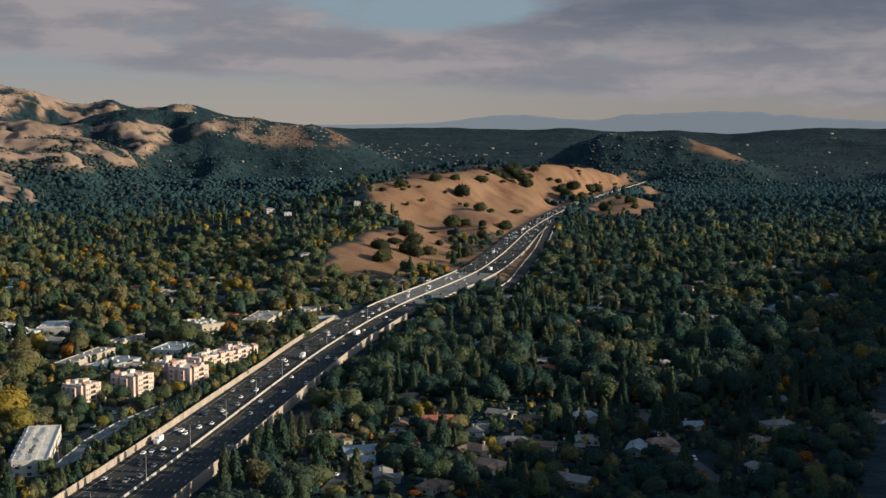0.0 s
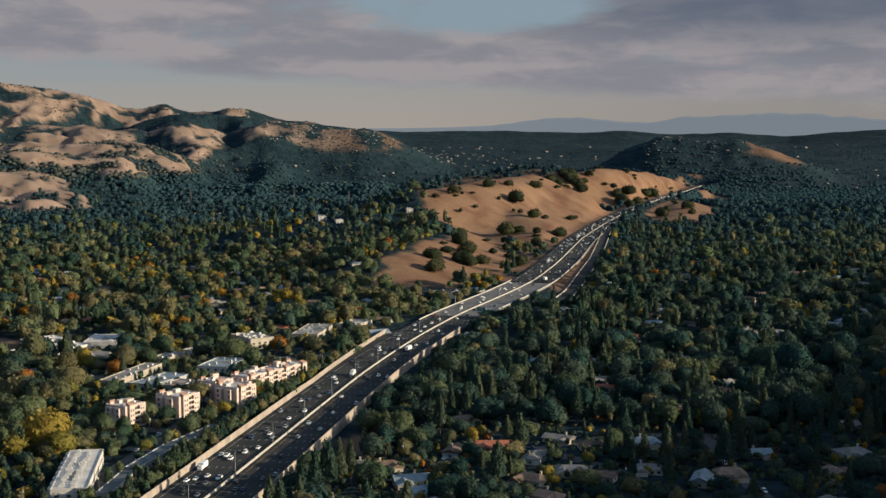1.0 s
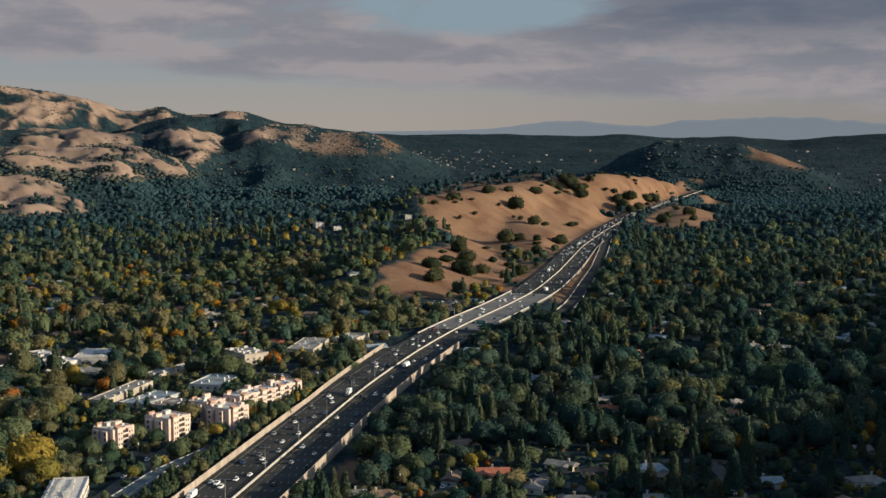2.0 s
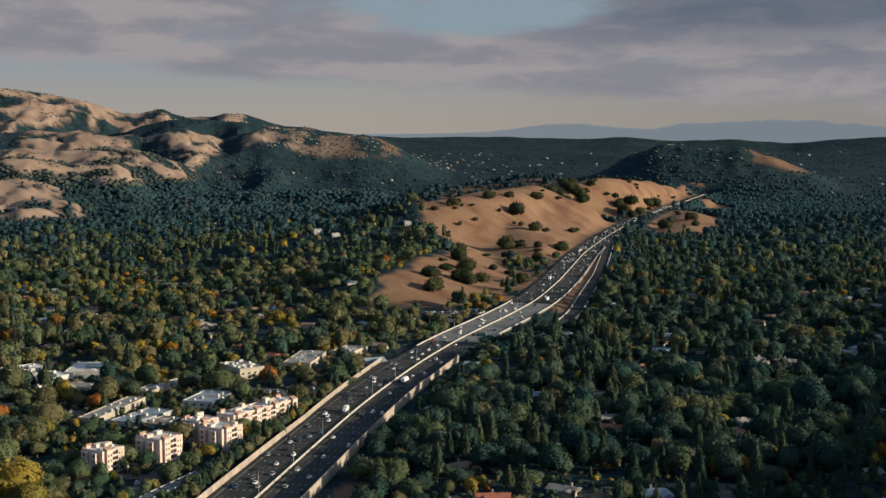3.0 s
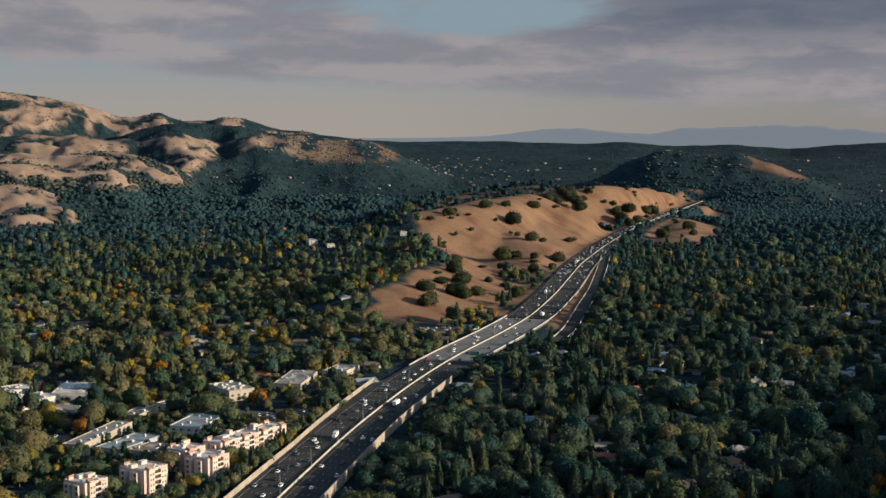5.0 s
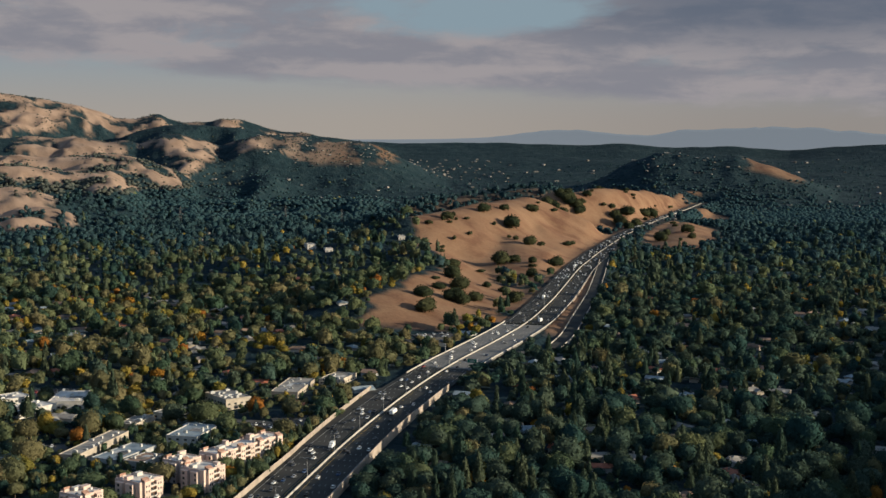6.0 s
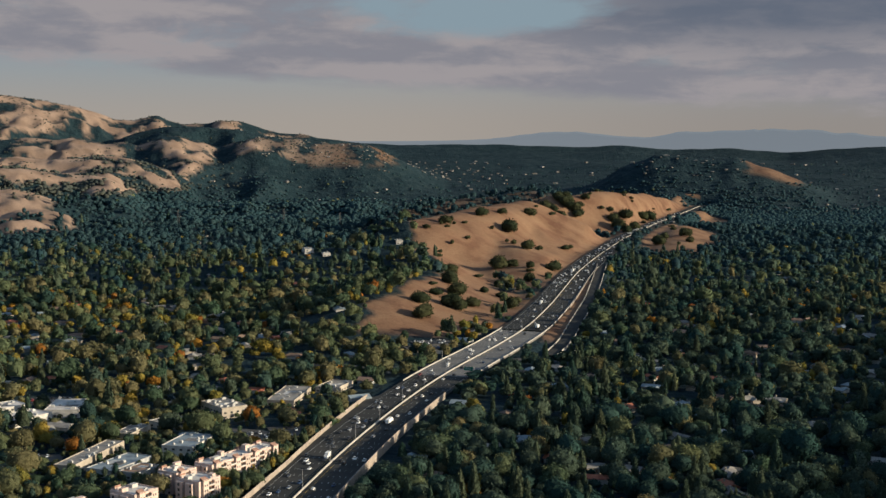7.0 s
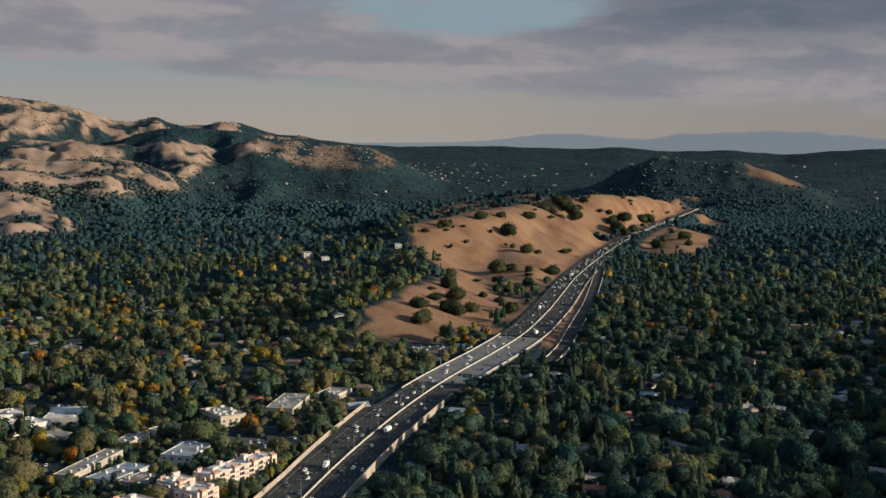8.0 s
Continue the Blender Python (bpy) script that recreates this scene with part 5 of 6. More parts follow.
def joined(name, label, kind, lib, x, y, z, h, w, rng, category="trees"):
    V, F, T, off = [], [], [], 0
    var = rng.randint(0, 6, len(x))
    for k in range(6):
        i = np.where(var == k)[0]
        if not len(i):
            continue
        v, f = lib[kind][k]
        a = rng.uniform(0, 2 * np.pi, len(i))
        c, s = np.cos(a)[:, None], np.sin(a)[:, None]
        sx = w[i][:, None]
        X = (v[None, :, 0] * c - v[None, :, 1] * s) * sx + x[i][:, None]
        Y = (v[None, :, 0] * s + v[None, :, 1] * c) * sx + y[i][:, None]
        Z = v[None, :, 2] * h[i][:, None] + z[i][:, None]
        V.append(np.stack([X, Y, Z], -1).reshape(-1, 3))
        F.append((f[None] + (np.arange(len(i)) * len(v))[:, None, None] + off).reshape(-1, 3))
        T.append(np.repeat(rng.uniform(0, 1, len(i)), len(v)))
        off += len(i) * len(v)
    if not len(V):
        return
    me = mesh_from(name, np.concatenate(V), np.concatenate(F), LEAF[kind], np.concatenate(T))
    if lib is TINY:
        me.polygons.foreach_set("use_smooth", np.ones(len(me.polygons), dtype=bool))
    ob = new(name, me)
    return tagged(ob, label, category, kind="stuff")


WOOD = {"oak": "dense dark green broadleaf woods covering the valley", "olive": "olive-brown broadleaf woods covering the valley", "yellow": "scattered yellow autumn trees among the woods",
        "orange": "scattered orange and russet autumn trees among the woods", "conifer": "dark conifers rising among the valley woods", "scrub": "dark oaks and brush scattered over dry hills", "brush": "oak brush in the folds of the far hills, paled grey-green for haze", "distant": "distant woods across the valley floor, leaves tinted blue-green for haze", "live_oak": "deep green live oaks, most right of the freeway, leaves darkened for shade"}


def single_trees(kind, x, y, z, h, w, rng):
    """Trees near the camera's way, each a thing with trunk and crown."""
    trunk = trunk_mesh(SHAPE[kind])
    meshes = []
    for v, f in NEAR[kind]:
        meshes.append(mesh_from("crown", v, f, LEAF[kind]))
    name = {"conifer": "conifer_tree", "oak": "oak_tree", "olive": "broadleaf_tree", "yellow": "autumn_tree", "orange": "autumn_tree", "scrub": "oak_tree", "distant": "oak_tree", "live_oak": "oak_tree"}[kind]
    for i in range(len(x)):
        root = new(name)
        tagged(root, LABEL[kind], "tree", group=kind + " trees")
        a = new("trunk", trunk)
        b = new("crown", meshes[rng.randint(0, 6)])
        a.parent = b.parent = root
        root.matrix_world = Matrix.LocRotScale((x[i], y[i], z[i] - 0.3), Euler((0, 0, rng.uniform(0, 6.28))), (w[i], w[i], h[i]))


# conifers behind the retaining wall, and lone oaks of the golden hill: x, y, width
WALL_CONIFERS = [(-82, 627, 9), (-75, 626, 8), (-84, 604, 9), (-78, 612, 10), (-88, 590, 8), (-92, 557, 9), (-98, 566, 8), (-86, 572, 8), (-71, 634, 8), (-95, 545, 9)]


def special_trees(rng):
    hedge = [(*road_point(y + rng.uniform(-2, 2), rng.uniform(-38, -31.5))[0][:2], rng.uniform(5, 7.5)) for y in range(560, 1010, 8)]
    for kind, pts, hk in (("conifer", hedge, 1.7), ("conifer", [(x, y, w * 1.3) for x, y, w in WALL_CONIFERS], 2.1), ("conifer", GARDEN_CONIFERS, 2.4), ("yellow", BIG_YELLOW, 1.05), ("scrub", HILL_OAKS_FRONT, 0.95), ("scrub", HILL_OAKS_BACK, 0.9)):
        p = np.array(pts, float)
        p[:, 2] *= 1.45 if kind == "scrub" else 1.0
        z = land(p[:, 0], p[:, 1])[0] - (0.13 * p[:, 2] if kind == "scrub" else 0)
        single_trees(kind, p[:, 0], p[:, 1], z, p[:, 2] * hk * rng.uniform(0.9, 1.1, len(p)), p[:, 2], rng)


GARDEN_CONIFERS = [(98, 699, 7), (102, 690, 7), (103, 660, 6), (115, 673, 7), (125, 686, 8), (66, 585, 7), (65, 642, 6), (140, 600, 7), (152, 640, 8), (160, 612, 7), (30, 575, 6)]
BIG_YELLOW = [(-238, 690, 29), (-226, 678, 17), (-249, 678, 18), (-186, 691, 8), (-252, 640, 13), (-262, 622, 14), (-14, 715, 9), (-9, 722, 8), (24, 640, 8), (45, 668, 8), (-60, 575, 7), (-196, 1000, 8)]
HILL_OAKS_FRONT = [(-14, 2273, 16), (-71, 2138, 15), (22, 2314, 12), (71, 2400, 17), (31, 2248, 22), (60, 2132, 16), (62, 1978, 10), (16, 1987, 21), (35, 1997, 14), (129, 2281, 10), (139, 2306, 8), (98, 2023, 18), (87, 1942, 9), (28, 1855, 10), (13, 1838, 10), (58, 1904, 13), (17, 1734, 9), (-5, 1746, 9), (-49, 1834, 15), (-49, 1716, 18), (-37, 1648, 17), (-41, 1559, 16), (-32, 1560, 16), (-17, 1596, 14), (-61, 1599, 11), (-75, 1530, 16), (-69, 1469, 18), (29, 1634, 14)]
HILL_OAKS_BACK = [(133, 2553, 18), (163, 2830, 20), (182, 2822, 17), (113, 2541, 13), (260, 2903, 12), (266, 2873, 21), (298, 2915, 26), (349, 3053, 22), (363, 3072, 25), (305, 2820, 18), (280, 2738, 17), (271, 2835, 26), (344, 2998, 8), (206, 2894, 16), (241, 2890, 9), (338, 2588, 14), (379, 2602, 18), (379, 2533, 13), (374, 2730, 9), (318, 2510, 23), (105, 2540, 20), (116, 2544, 22), (148, 2834, 20), (162, 2834, 22), (178, 2834, 20), (186, 2830, 18), (192, 2860, 14), (143, 2846, 16), (161, 2859, 16)]


def palm_tree(x, y, h):
    z = height(x, y)
    root = new("palm_tree")
    tagged(root, "tall fan palm with a shaggy grey trunk beside the wall", "palm tree", group="palms by the wall")
    root.matrix_world = Matrix.Translation((x, y, z - 0.2))
    bm = bmesh.new()
    bmesh.ops.create_cone(bm, segments=8, radius1=0.4, radius2=0.26, depth=h, cap_ends=True, matrix=Matrix.Translation((0, 0, h / 2)))
    part("trunk", bm, M_BARK, root)
    rnd = random.Random(int(x * 7 + y))
    bm = bmesh.new()
    for i in range(34):
        a, e = rnd.uniform(0, 6.28), rnd.uniform(-0.9, 1.1)
        d = Vector((math.cos(a) * math.cos(e), math.sin(a) * math.cos(e), math.sin(e)))
        s = Vector((-math.sin(a), math.cos(a), 0))
        b, l = Vector((0, 0, h)), rnd.uniform(1.6, 2.5)
        v = [bm.verts.new(q) for q in (b, b + d * l * 0.6 + s * 0.55, b + d * l - Vector((0, 0, 0.35)), b + d * l * 0.6 - s * 0.55)]
        bm.faces.new(v)
    part("fronds", bm, LEAF["olive"], root, "olive-green fan fronds")


def plant():
    rng = np.random.RandomState(11)
    # near and middle valley
    for y0, y1, gap, lib in ((500, 1020, 8.4, "near"), (1020, 1750, 9.9, "mid"), (1750, 3060, 12.4, "far"), (3060, 4560, 7.6, "tiny")):
        half = 0.42 * y1 + 60
        x, y = spots(rng, -half - 40, half, y0, y1, gap)
        ok = in_view(x, y) & free(x, y)
        x, y = x[ok], y[ok]
        z, dry = land(x, y)
        dens = np.where(x < np.interp(y, LINE[:, 1], LINE[:, 0]), 0.72, 0.80)
        suburb = (1 - sstep(y, 690, 800)) * sstep(x, -70, -40)
        dens = dens * (1 - 0.12 * suburb)
        thin = sstep(fbm(x / 45, y / 45, 3), 0.30, 0.46)
        dens = dens * (1 - 0.93 * sstep(polar(x, y)[0], 3300, 3900))
        ok = (rng.uniform(0, 1, len(x)) < dens * (0.3 + 0.7 * thin)) & (dry < 0.35)
        x, y, z = x[ok], y[ok], z[ok]
        kind = choose(rng, x, y)
        h, w = sizes(rng, kind)
        low = np.where((suburb[ok] > 0.5) & (kind != "conifer"), 0.62, 1.0)
        h, w = h * low, w * low
        grand = rng.uniform(0, 1, len(x)) < 0.16
        if lib != "tiny":
            w, h = w * np.where(grand, 1.45, 1.08), h * np.where(grand, 1.3, 1.0)
            off = x - np.interp(y, LINE[:, 1], LINE[:, 0])
            h = np.where((off > 0) & (off < 100) & (y < 1190), np.minimum(h, 2 + 0.253 * off), h)
        else:
            # the far floor is foreshortened, and its trees with it
            small = 1 - 0.5 * sstep(polar(x, y)[0], 3050, 4400)
            w, h = np.minimum(w, 13) * 1.15 * small, np.minimum(h, 14) * 0.62 * small
        # gardens and yards before the buildings hold only low growth
        yard = np.zeros(len(x), bool)
        for cx, cy, cr in LOW:
            yard |= np.hypot(x - cx, y - cy) < cr
        yard &= rng.uniform(0, 1, len(x)) < 0.8
        h, w = np.where(yard, np.minimum(h * 0.5, 7.5), h), np.where(yard, np.minimum(w, 8.5), w)
        # far hills take the haze-paled brush; the range painted as cloud-shaded stays dark
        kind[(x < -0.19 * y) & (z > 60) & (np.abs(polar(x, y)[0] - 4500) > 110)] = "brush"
        flats = (x > -262) & (x < -120) & (y > 540) & (y < 940)
        h, w = np.where(flats, 0.62, 1.0) * h, np.where(flats, 0.75, 1.0) * w
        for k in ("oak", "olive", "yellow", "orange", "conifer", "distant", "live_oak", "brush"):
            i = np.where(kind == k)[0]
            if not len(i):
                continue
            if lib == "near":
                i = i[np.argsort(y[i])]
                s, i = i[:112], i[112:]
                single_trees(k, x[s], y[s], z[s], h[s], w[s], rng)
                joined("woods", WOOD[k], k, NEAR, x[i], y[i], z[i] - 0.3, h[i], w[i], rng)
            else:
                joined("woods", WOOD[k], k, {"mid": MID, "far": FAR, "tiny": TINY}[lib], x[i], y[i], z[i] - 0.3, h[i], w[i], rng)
    # the planted belt behind the left wall, and trees close about the apartment blocks
    x, y = spots(rng, -260, -60, 540, 1010, 4.6)
    off = x - np.interp(y, LINE[:, 1], LINE[:, 0])
    belt = (off < -29.5) & (off > -43 + 6 * sstep(y, 800, 900)) & (rng.uniform(0, 1, len(x)) < 0.72)
    yard = (off < -50) & (y < 960) & free(x, y, -1.8) & (rng.uniform(0, 1, len(x)) < 0.20)
    ok = (belt & (near_line(x, y, STREETS[5][0])[0] > 8)) | yard
    x, y, belt = x[ok], y[ok], belt[ok]
    z, dry = land(x, y)
    v = rng.uniform(0, 1, len(x))
    kind = np.where(v < 0.42, "oak", np.where(v < 0.62, "live_oak", np.where(v < 0.82, "olive", np.where(v < 0.95, "conifer", "yellow"))))
    h, w = rng.uniform(5.5, 11, len(x)) + 1 * ~belt, rng.uniform(5, 8, len(x))
    for k in ("oak", "live_oak", "olive", "conifer", "yellow"):
        i = np.where(kind == k)[0]
        joined("shrub_belt", "dense green bushes and young trees along the wall and buildings", k, MID, x[i], y[i], z[i] - 0.4, h[i], w[i], rng, "shrubs")
    # shrubs, hedges and small trees of the gardens
    x, y = spots(rng, -75, 300, 545, 830, 6.2)
    ok = in_view(x, y) & free(x, y, -4.5)
    x, y = x[ok], y[ok]
    ok = rng.uniform(0, 1, len(x)) < 0.3 + 0.55 * sstep(fbm(x / 22, y / 22, 3), 0.42, 0.55)
    x, y = x[ok], y[ok]
    z, dry = land(x, y)
    v = rng.uniform(0, 1, len(x))
    kind = np.where(v < 0.48, "oak", np.where(v < 0.68, "live_oak", np.where(v < 0.86, "olive", np.where(v < 0.95, "yellow", "orange"))))
    h, w = rng.uniform(2.2, 6.5, len(x)), rng.uniform(3, 6.5, len(x))
    for k in ("oak", "live_oak", "olive", "yellow", "orange"):
        i = np.where((kind == k) & (dry < 0.4))[0]
        joined("garden_shrubs", "mixed green and autumn shrubs between the houses", k, SHRUB, x[i], y[i], z[i] - 0.4, h[i], w[i], rng, "shrubs")
    # bushes and small trees filling the yards between the low buildings
    x, y = spots(rng, -400, -110, 820, 1190, 7.0)
    ok = in_view(x, y) & free(x, y, -5.0) & (rng.uniform(0, 1, len(x)) < 0.42)
    x, y = x[ok], y[ok]
    z, dry = land(x, y)
    v = rng.uniform(0, 1, len(x))
    kind = np.where(v < 0.5, "oak", np.where(v < 0.72, "live_oak", np.where(v < 0.93, "olive", "yellow")))
    h, w = rng.uniform(3, 8, len(x)), rng.uniform(4, 7.5, len(x))
    for k in ("oak", "live_oak", "olive", "yellow"):
        i = np.where((kind == k) & (dry < 0.4))[0]
        joined("garden_shrubs", "green and olive bushes in the yards of low buildings", k, SHRUB, x[i], y[i], z[i] - 0.4, h[i], w[i], rng, "shrubs")
    # oaks on the dry hills
    x, y = spots(rng, -300, 560, 1480, 3400, 17)
    z, dry = land(x, y)
    g = fbm(x / 75 + 2, y / 75 + 31, 3)
    ok = (dry > 0.5) & free(x, y) & (rng.uniform(0, 1, len(x)) < 0.35 * sstep(g, 0.68, 0.76) + 0.003)
    x, y, z = x[ok], y[ok], z[ok]
    h, w = rng.uniform(6, 12, len(x)), rng.uniform(8, 16, len(x))
    joined("woods", WOOD["scrub"], "scrub", MID, x, y, z - 0.12 * h, h, w, rng)
    # brush on the far golden hills
    x, y = spots(rng, -2000, -100, 2950, 4900, 11)
    ok = in_view(x, y)
    x, y = x[ok], y[ok]
    z, dry = land(x, y)
    g = fbm(x / 90 + 7, y / 90 + 3, 4)
    ok = (dry > 0.35) & (rng.uniform(0, 1, len(x)) < 0.5 * sstep(g, 0.52, 0.64) + 0.03 + 0.35 * (dry < 0.9))
    x, y, z = x[ok], y[ok], z[ok]
    h, w = rng.uniform(2.5, 5, len(x)), rng.uniform(3.5, 7.5, len(x))
    joined("woods", "brush and oaks on the far golden hills, paled grey-green for haze", "brush", TINY, x, y, z - 1, h, w, rng)


houses()
far_town()
plant()
special_trees(np.random.RandomState(8))
for px, py, ph in ((-64, 676, 13), (-60, 682, 10), (-57, 670, 9), (-70, 690, 11), (-166, 1330, 12), (-182, 1345, 14), (-174, 1352, 11), (-150, 1322, 10)):
    palm_tree(px, py, ph)


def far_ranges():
    """Mountain ranges behind everything, a backdrop on the horizon whose haze is a glow of its own."""
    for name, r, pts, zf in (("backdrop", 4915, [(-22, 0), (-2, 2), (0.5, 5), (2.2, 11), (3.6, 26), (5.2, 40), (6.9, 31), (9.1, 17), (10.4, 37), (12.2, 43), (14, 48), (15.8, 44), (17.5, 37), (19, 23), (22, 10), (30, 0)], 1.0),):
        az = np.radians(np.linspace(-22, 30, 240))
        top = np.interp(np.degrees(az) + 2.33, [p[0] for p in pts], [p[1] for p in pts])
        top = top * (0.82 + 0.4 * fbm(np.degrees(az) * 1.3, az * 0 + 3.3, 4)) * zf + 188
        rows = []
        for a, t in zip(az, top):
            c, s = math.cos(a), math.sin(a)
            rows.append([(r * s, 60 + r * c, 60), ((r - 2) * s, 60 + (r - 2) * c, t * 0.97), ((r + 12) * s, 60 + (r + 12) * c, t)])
        strip_object(name, ribbon(rows), M_FAR, "mountain range on the horizon, its blue haze a flat glow", "mountains")


far_ranges()

# ---------------------------------------------------------------- vehicles


def car_paint(name, c, metal=0.3):
    return mat(name, c, tuple(min(1, k * 1.06) for k in c), 0.5, rough=0.3, metal=metal, spec=0.5)


PAINTS = [("white", car_paint("paint_white", (0.75, 0.75, 0.74), 0.0), 6), ("silver", car_paint("paint_silver", (0.45, 0.46, 0.47), 0.6), 3), ("grey", car_paint("paint_grey", (0.16, 0.165, 0.17), 0.5), 3),
          ("black", car_paint("paint_black", (0.02, 0.02, 0.022), 0.2), 5), ("dark blue", car_paint("paint_blue", (0.03, 0.06, 0.14), 0.3), 1), ("red", car_paint("paint_red", (0.22, 0.03, 0.025), 0.2), 0.4)]
M_TYRE = mat("tyre_rubber", (0.02, 0.02, 0.02), (0.03, 0.03, 0.03), 2.0, rough=0.9)
M_CARGLASS = mat("car_glass", (0.012, 0.014, 0.018), (0.02, 0.022, 0.026), 1.0, rough=0.08, spec=0.7)
M_TAIL = mat("tail_light_red", (0.35, 0.02, 0.015), (0.45, 0.03, 0.02), 1.0, rough=0.3)
M_HEAD = mat("headlight_lens", (0.7, 0.7, 0.68), (0.8, 0.8, 0.78), 1.0, rough=0.15)
M_BOXW = mat("lorry_box_white", (0.70, 0.70, 0.68), (0.78, 0.78, 0.76), 0.4, rough=0.6)


def loft(sections):
    """A closed body through rings of equal length."""
    bm = bmesh.new()
    rings = [[bm.verts.new(p) for p in r] for r in sections]
    n = len(rings[0])
    for a, b in zip(rings, rings[1:]):
        for i in range(n):
            bm.faces.new((a[i], a[(i + 1) % n], b[(i + 1) % n], b[i]))
    bm.faces.new(list(reversed(rings[0])))
    bm.faces.new(rings[-1])
    bmesh.ops.recalc_face_normals(bm, faces=bm.faces)
    return bm


def car_meshes(kind):
    """Shared meshes of one kind of car; local y is ahead, 4.7 m long."""
    L, W, hood, roof = {"saloon": (4.7, 1.82, 0.92, 1.45), "suv": (4.8, 1.92, 1.08, 1.75), "pickup": (5.6, 1.98, 1.1, 1.85)}[kind]
    w, y = W / 2, L / 2

    def ring(yy, half, z0, z1):
        return [(-half, yy, z0), (half, yy, z0), (half, yy, z1 - 0.15), (half * 0.9, yy, z1), (-half * 0.9, yy, z1), (-half, yy, z1 - 0.15)]

    body = loft([ring(-y, w * 0.88, 0.4, hood * 0.8), ring(-y + 0.25, w, 0.28, hood), ring(-y + 1.1, w, 0.26, hood + 0.03), ring(y - 1.3, w, 0.26, hood), ring(y - 0.3, w * 0.96, 0.28, hood * 0.86), ring(y, w * 0.84, 0.4, hood * 0.66)])
    c0, c1, c2, c3 = {"saloon": (-y + 0.6, -y + 1.3, y - 2.2, y - 1.35), "suv": (-y + 0.1, -y + 0.5, y - 2.1, y - 1.25), "pickup": (-y + 1.9, -y + 2.1, y - 2.3, y - 1.45)}[kind]

    def slab(yy0, yy1, ww0, ww1, z0, z1, yt0, yt1):
        return loft([[(-ww0, yy0, z0), (ww0, yy0, z0), (ww0, yy1, z0), (-ww0, yy1, z0)], [(-ww1, yt0, z1), (ww1, yt0, z1), (ww1, yt1, z1), (-ww1, yt1, z1)]])

    glass = slab(c0, c3, w * 0.93, w * 0.76, hood - 0.05, roof - 0.06, c1, c2)
    top = slab(c1 - 0.05, c2 + 0.05, w * 0.77, w * 0.72, roof - 0.07, roof, c1 + 0.05, c2 - 0.05)
    wheel = bmesh.new()
    bmesh.ops.create_cone(wheel, segments=12, radius1=0.33, radius2=0.33, depth=0.22, cap_ends=True, matrix=Matrix.Rotation(math.pi / 2, 4, "Y"))
    out = {}
    for name, bm in (("body", body), ("cabin_glass", glass), ("roof_panel", top), ("wheel", wheel), ("headlight", boxes((-0.2, 0.2, -0.06, 0.06, -0.08, 0.08))), ("tail_light", boxes((-0.18, 0.18, -0.05, 0.05, -0.1, 0.1)))):
        me = bpy.data.meshes.new(name)
        bm.to_mesh(me)
        bm.free()
        out[name] = me
    return out, (L, W, hood)


CARS = {k: car_meshes(k) for k in ("saloon", "suv", "pickup")}
for meshes, _ in CARS.values():
    for k, m in (("cabin_glass", M_CARGLASS), ("wheel", M_TYRE), ("headlight", M_HEAD), ("tail_light", M_TAIL)):
        meshes[k].materials.append(m)
PAINTED = {}


def painted(kind, part_name, colour, m):
    key = (kind, part_name, colour)
    if key not in PAINTED:
        me = CARS[kind][0][part_name].copy()
        me.materials.clear()
        me.materials.append(m)
        PAINTED[key] = me
    return PAINTED[key]


def car(p, a, kind, colour, m, where):
    root = new("car")
    tagged(root, "%s %s %s" % (colour, {"saloon": "saloon car", "suv": "sport utility car", "pickup": "pickup truck"}[kind], where), "car", group="cars " + where)
    root.matrix_world = Matrix.Translation(p) @ Matrix.Rotation(a, 4, "Z")
    meshes, (L, W, hood) = CARS[kind]

    def add(name, me, loc=(0, 0, 0)):
        ob = new(name, me)
        ob.parent = root
        ob.location = loc

    add("body", painted(kind, "body", colour, m))
    add("cabin_glass", meshes["cabin_glass"])
    add("roof_panel", painted(kind, "roof_panel", colour, m))
    for sx in (-1, 1):
        for yy in (-L / 2 + 0.95, L / 2 - 0.95):
            add("wheel", meshes["wheel"], (sx * (W / 2 - 0.1), yy, 0.33))
    return root


def pick(rnd):
    c = rnd.choices(PAINTS, [p[2] for p in PAINTS])[0]
    return rnd.choices(("saloon", "suv", "pickup"), (5, 4, 1))[0], c[0], c[1]


def lorry(p, a, colour, m, length=9.0):
    root = new("lorry")
    tagged(root, "box lorry with a %s body driving on the freeway" % colour, "lorry")
    root.matrix_world = Matrix.Translation(p) @ Matrix.Rotation(a, 4, "Z")
    h = length / 2
    part("cargo_box", boxes((-1.25, 1.25, -h, h - 2.4, 1.0, 3.7)), m, root)
    part("cab", loft([[(-1.15, h - 2.2, 0.5), (1.15, h - 2.2, 0.5), (1.15, h, 0.5), (-1.15, h, 0.5)], [(-1.15, h - 2.2, 1.6), (1.15, h - 2.2, 1.6), (1.15, h, 1.5), (-1.15, h, 1.5)], [(-1.05, h - 2.2, 2.7), (1.05, h - 2.2, 2.7), (1.05, h - 0.6, 2.7), (-1.05, h - 0.6, 2.7)]]), PAINTS[0][1], root)
    part("windscreen", boxes((-1.0, 1.0, h - 0.42, h - 0.36, 1.6, 2.4)), M_CARGLASS, root)
    part("chassis", boxes((-0.5, 0.5, -h, h - 0.3, 0.55, 1.0)), M_TYRE, root)
    for sx in (-1, 1):
        for yy in (-h + 1.2, -h + 2.4, h - 1.2):
            ob = new("wheel", CARS["suv"][0]["wheel"])
            ob.parent = root
            ob.matrix_local = Matrix.Translation((sx * 1.1, yy, 0.48)) @ Matrix.Scale(1.45, 4)


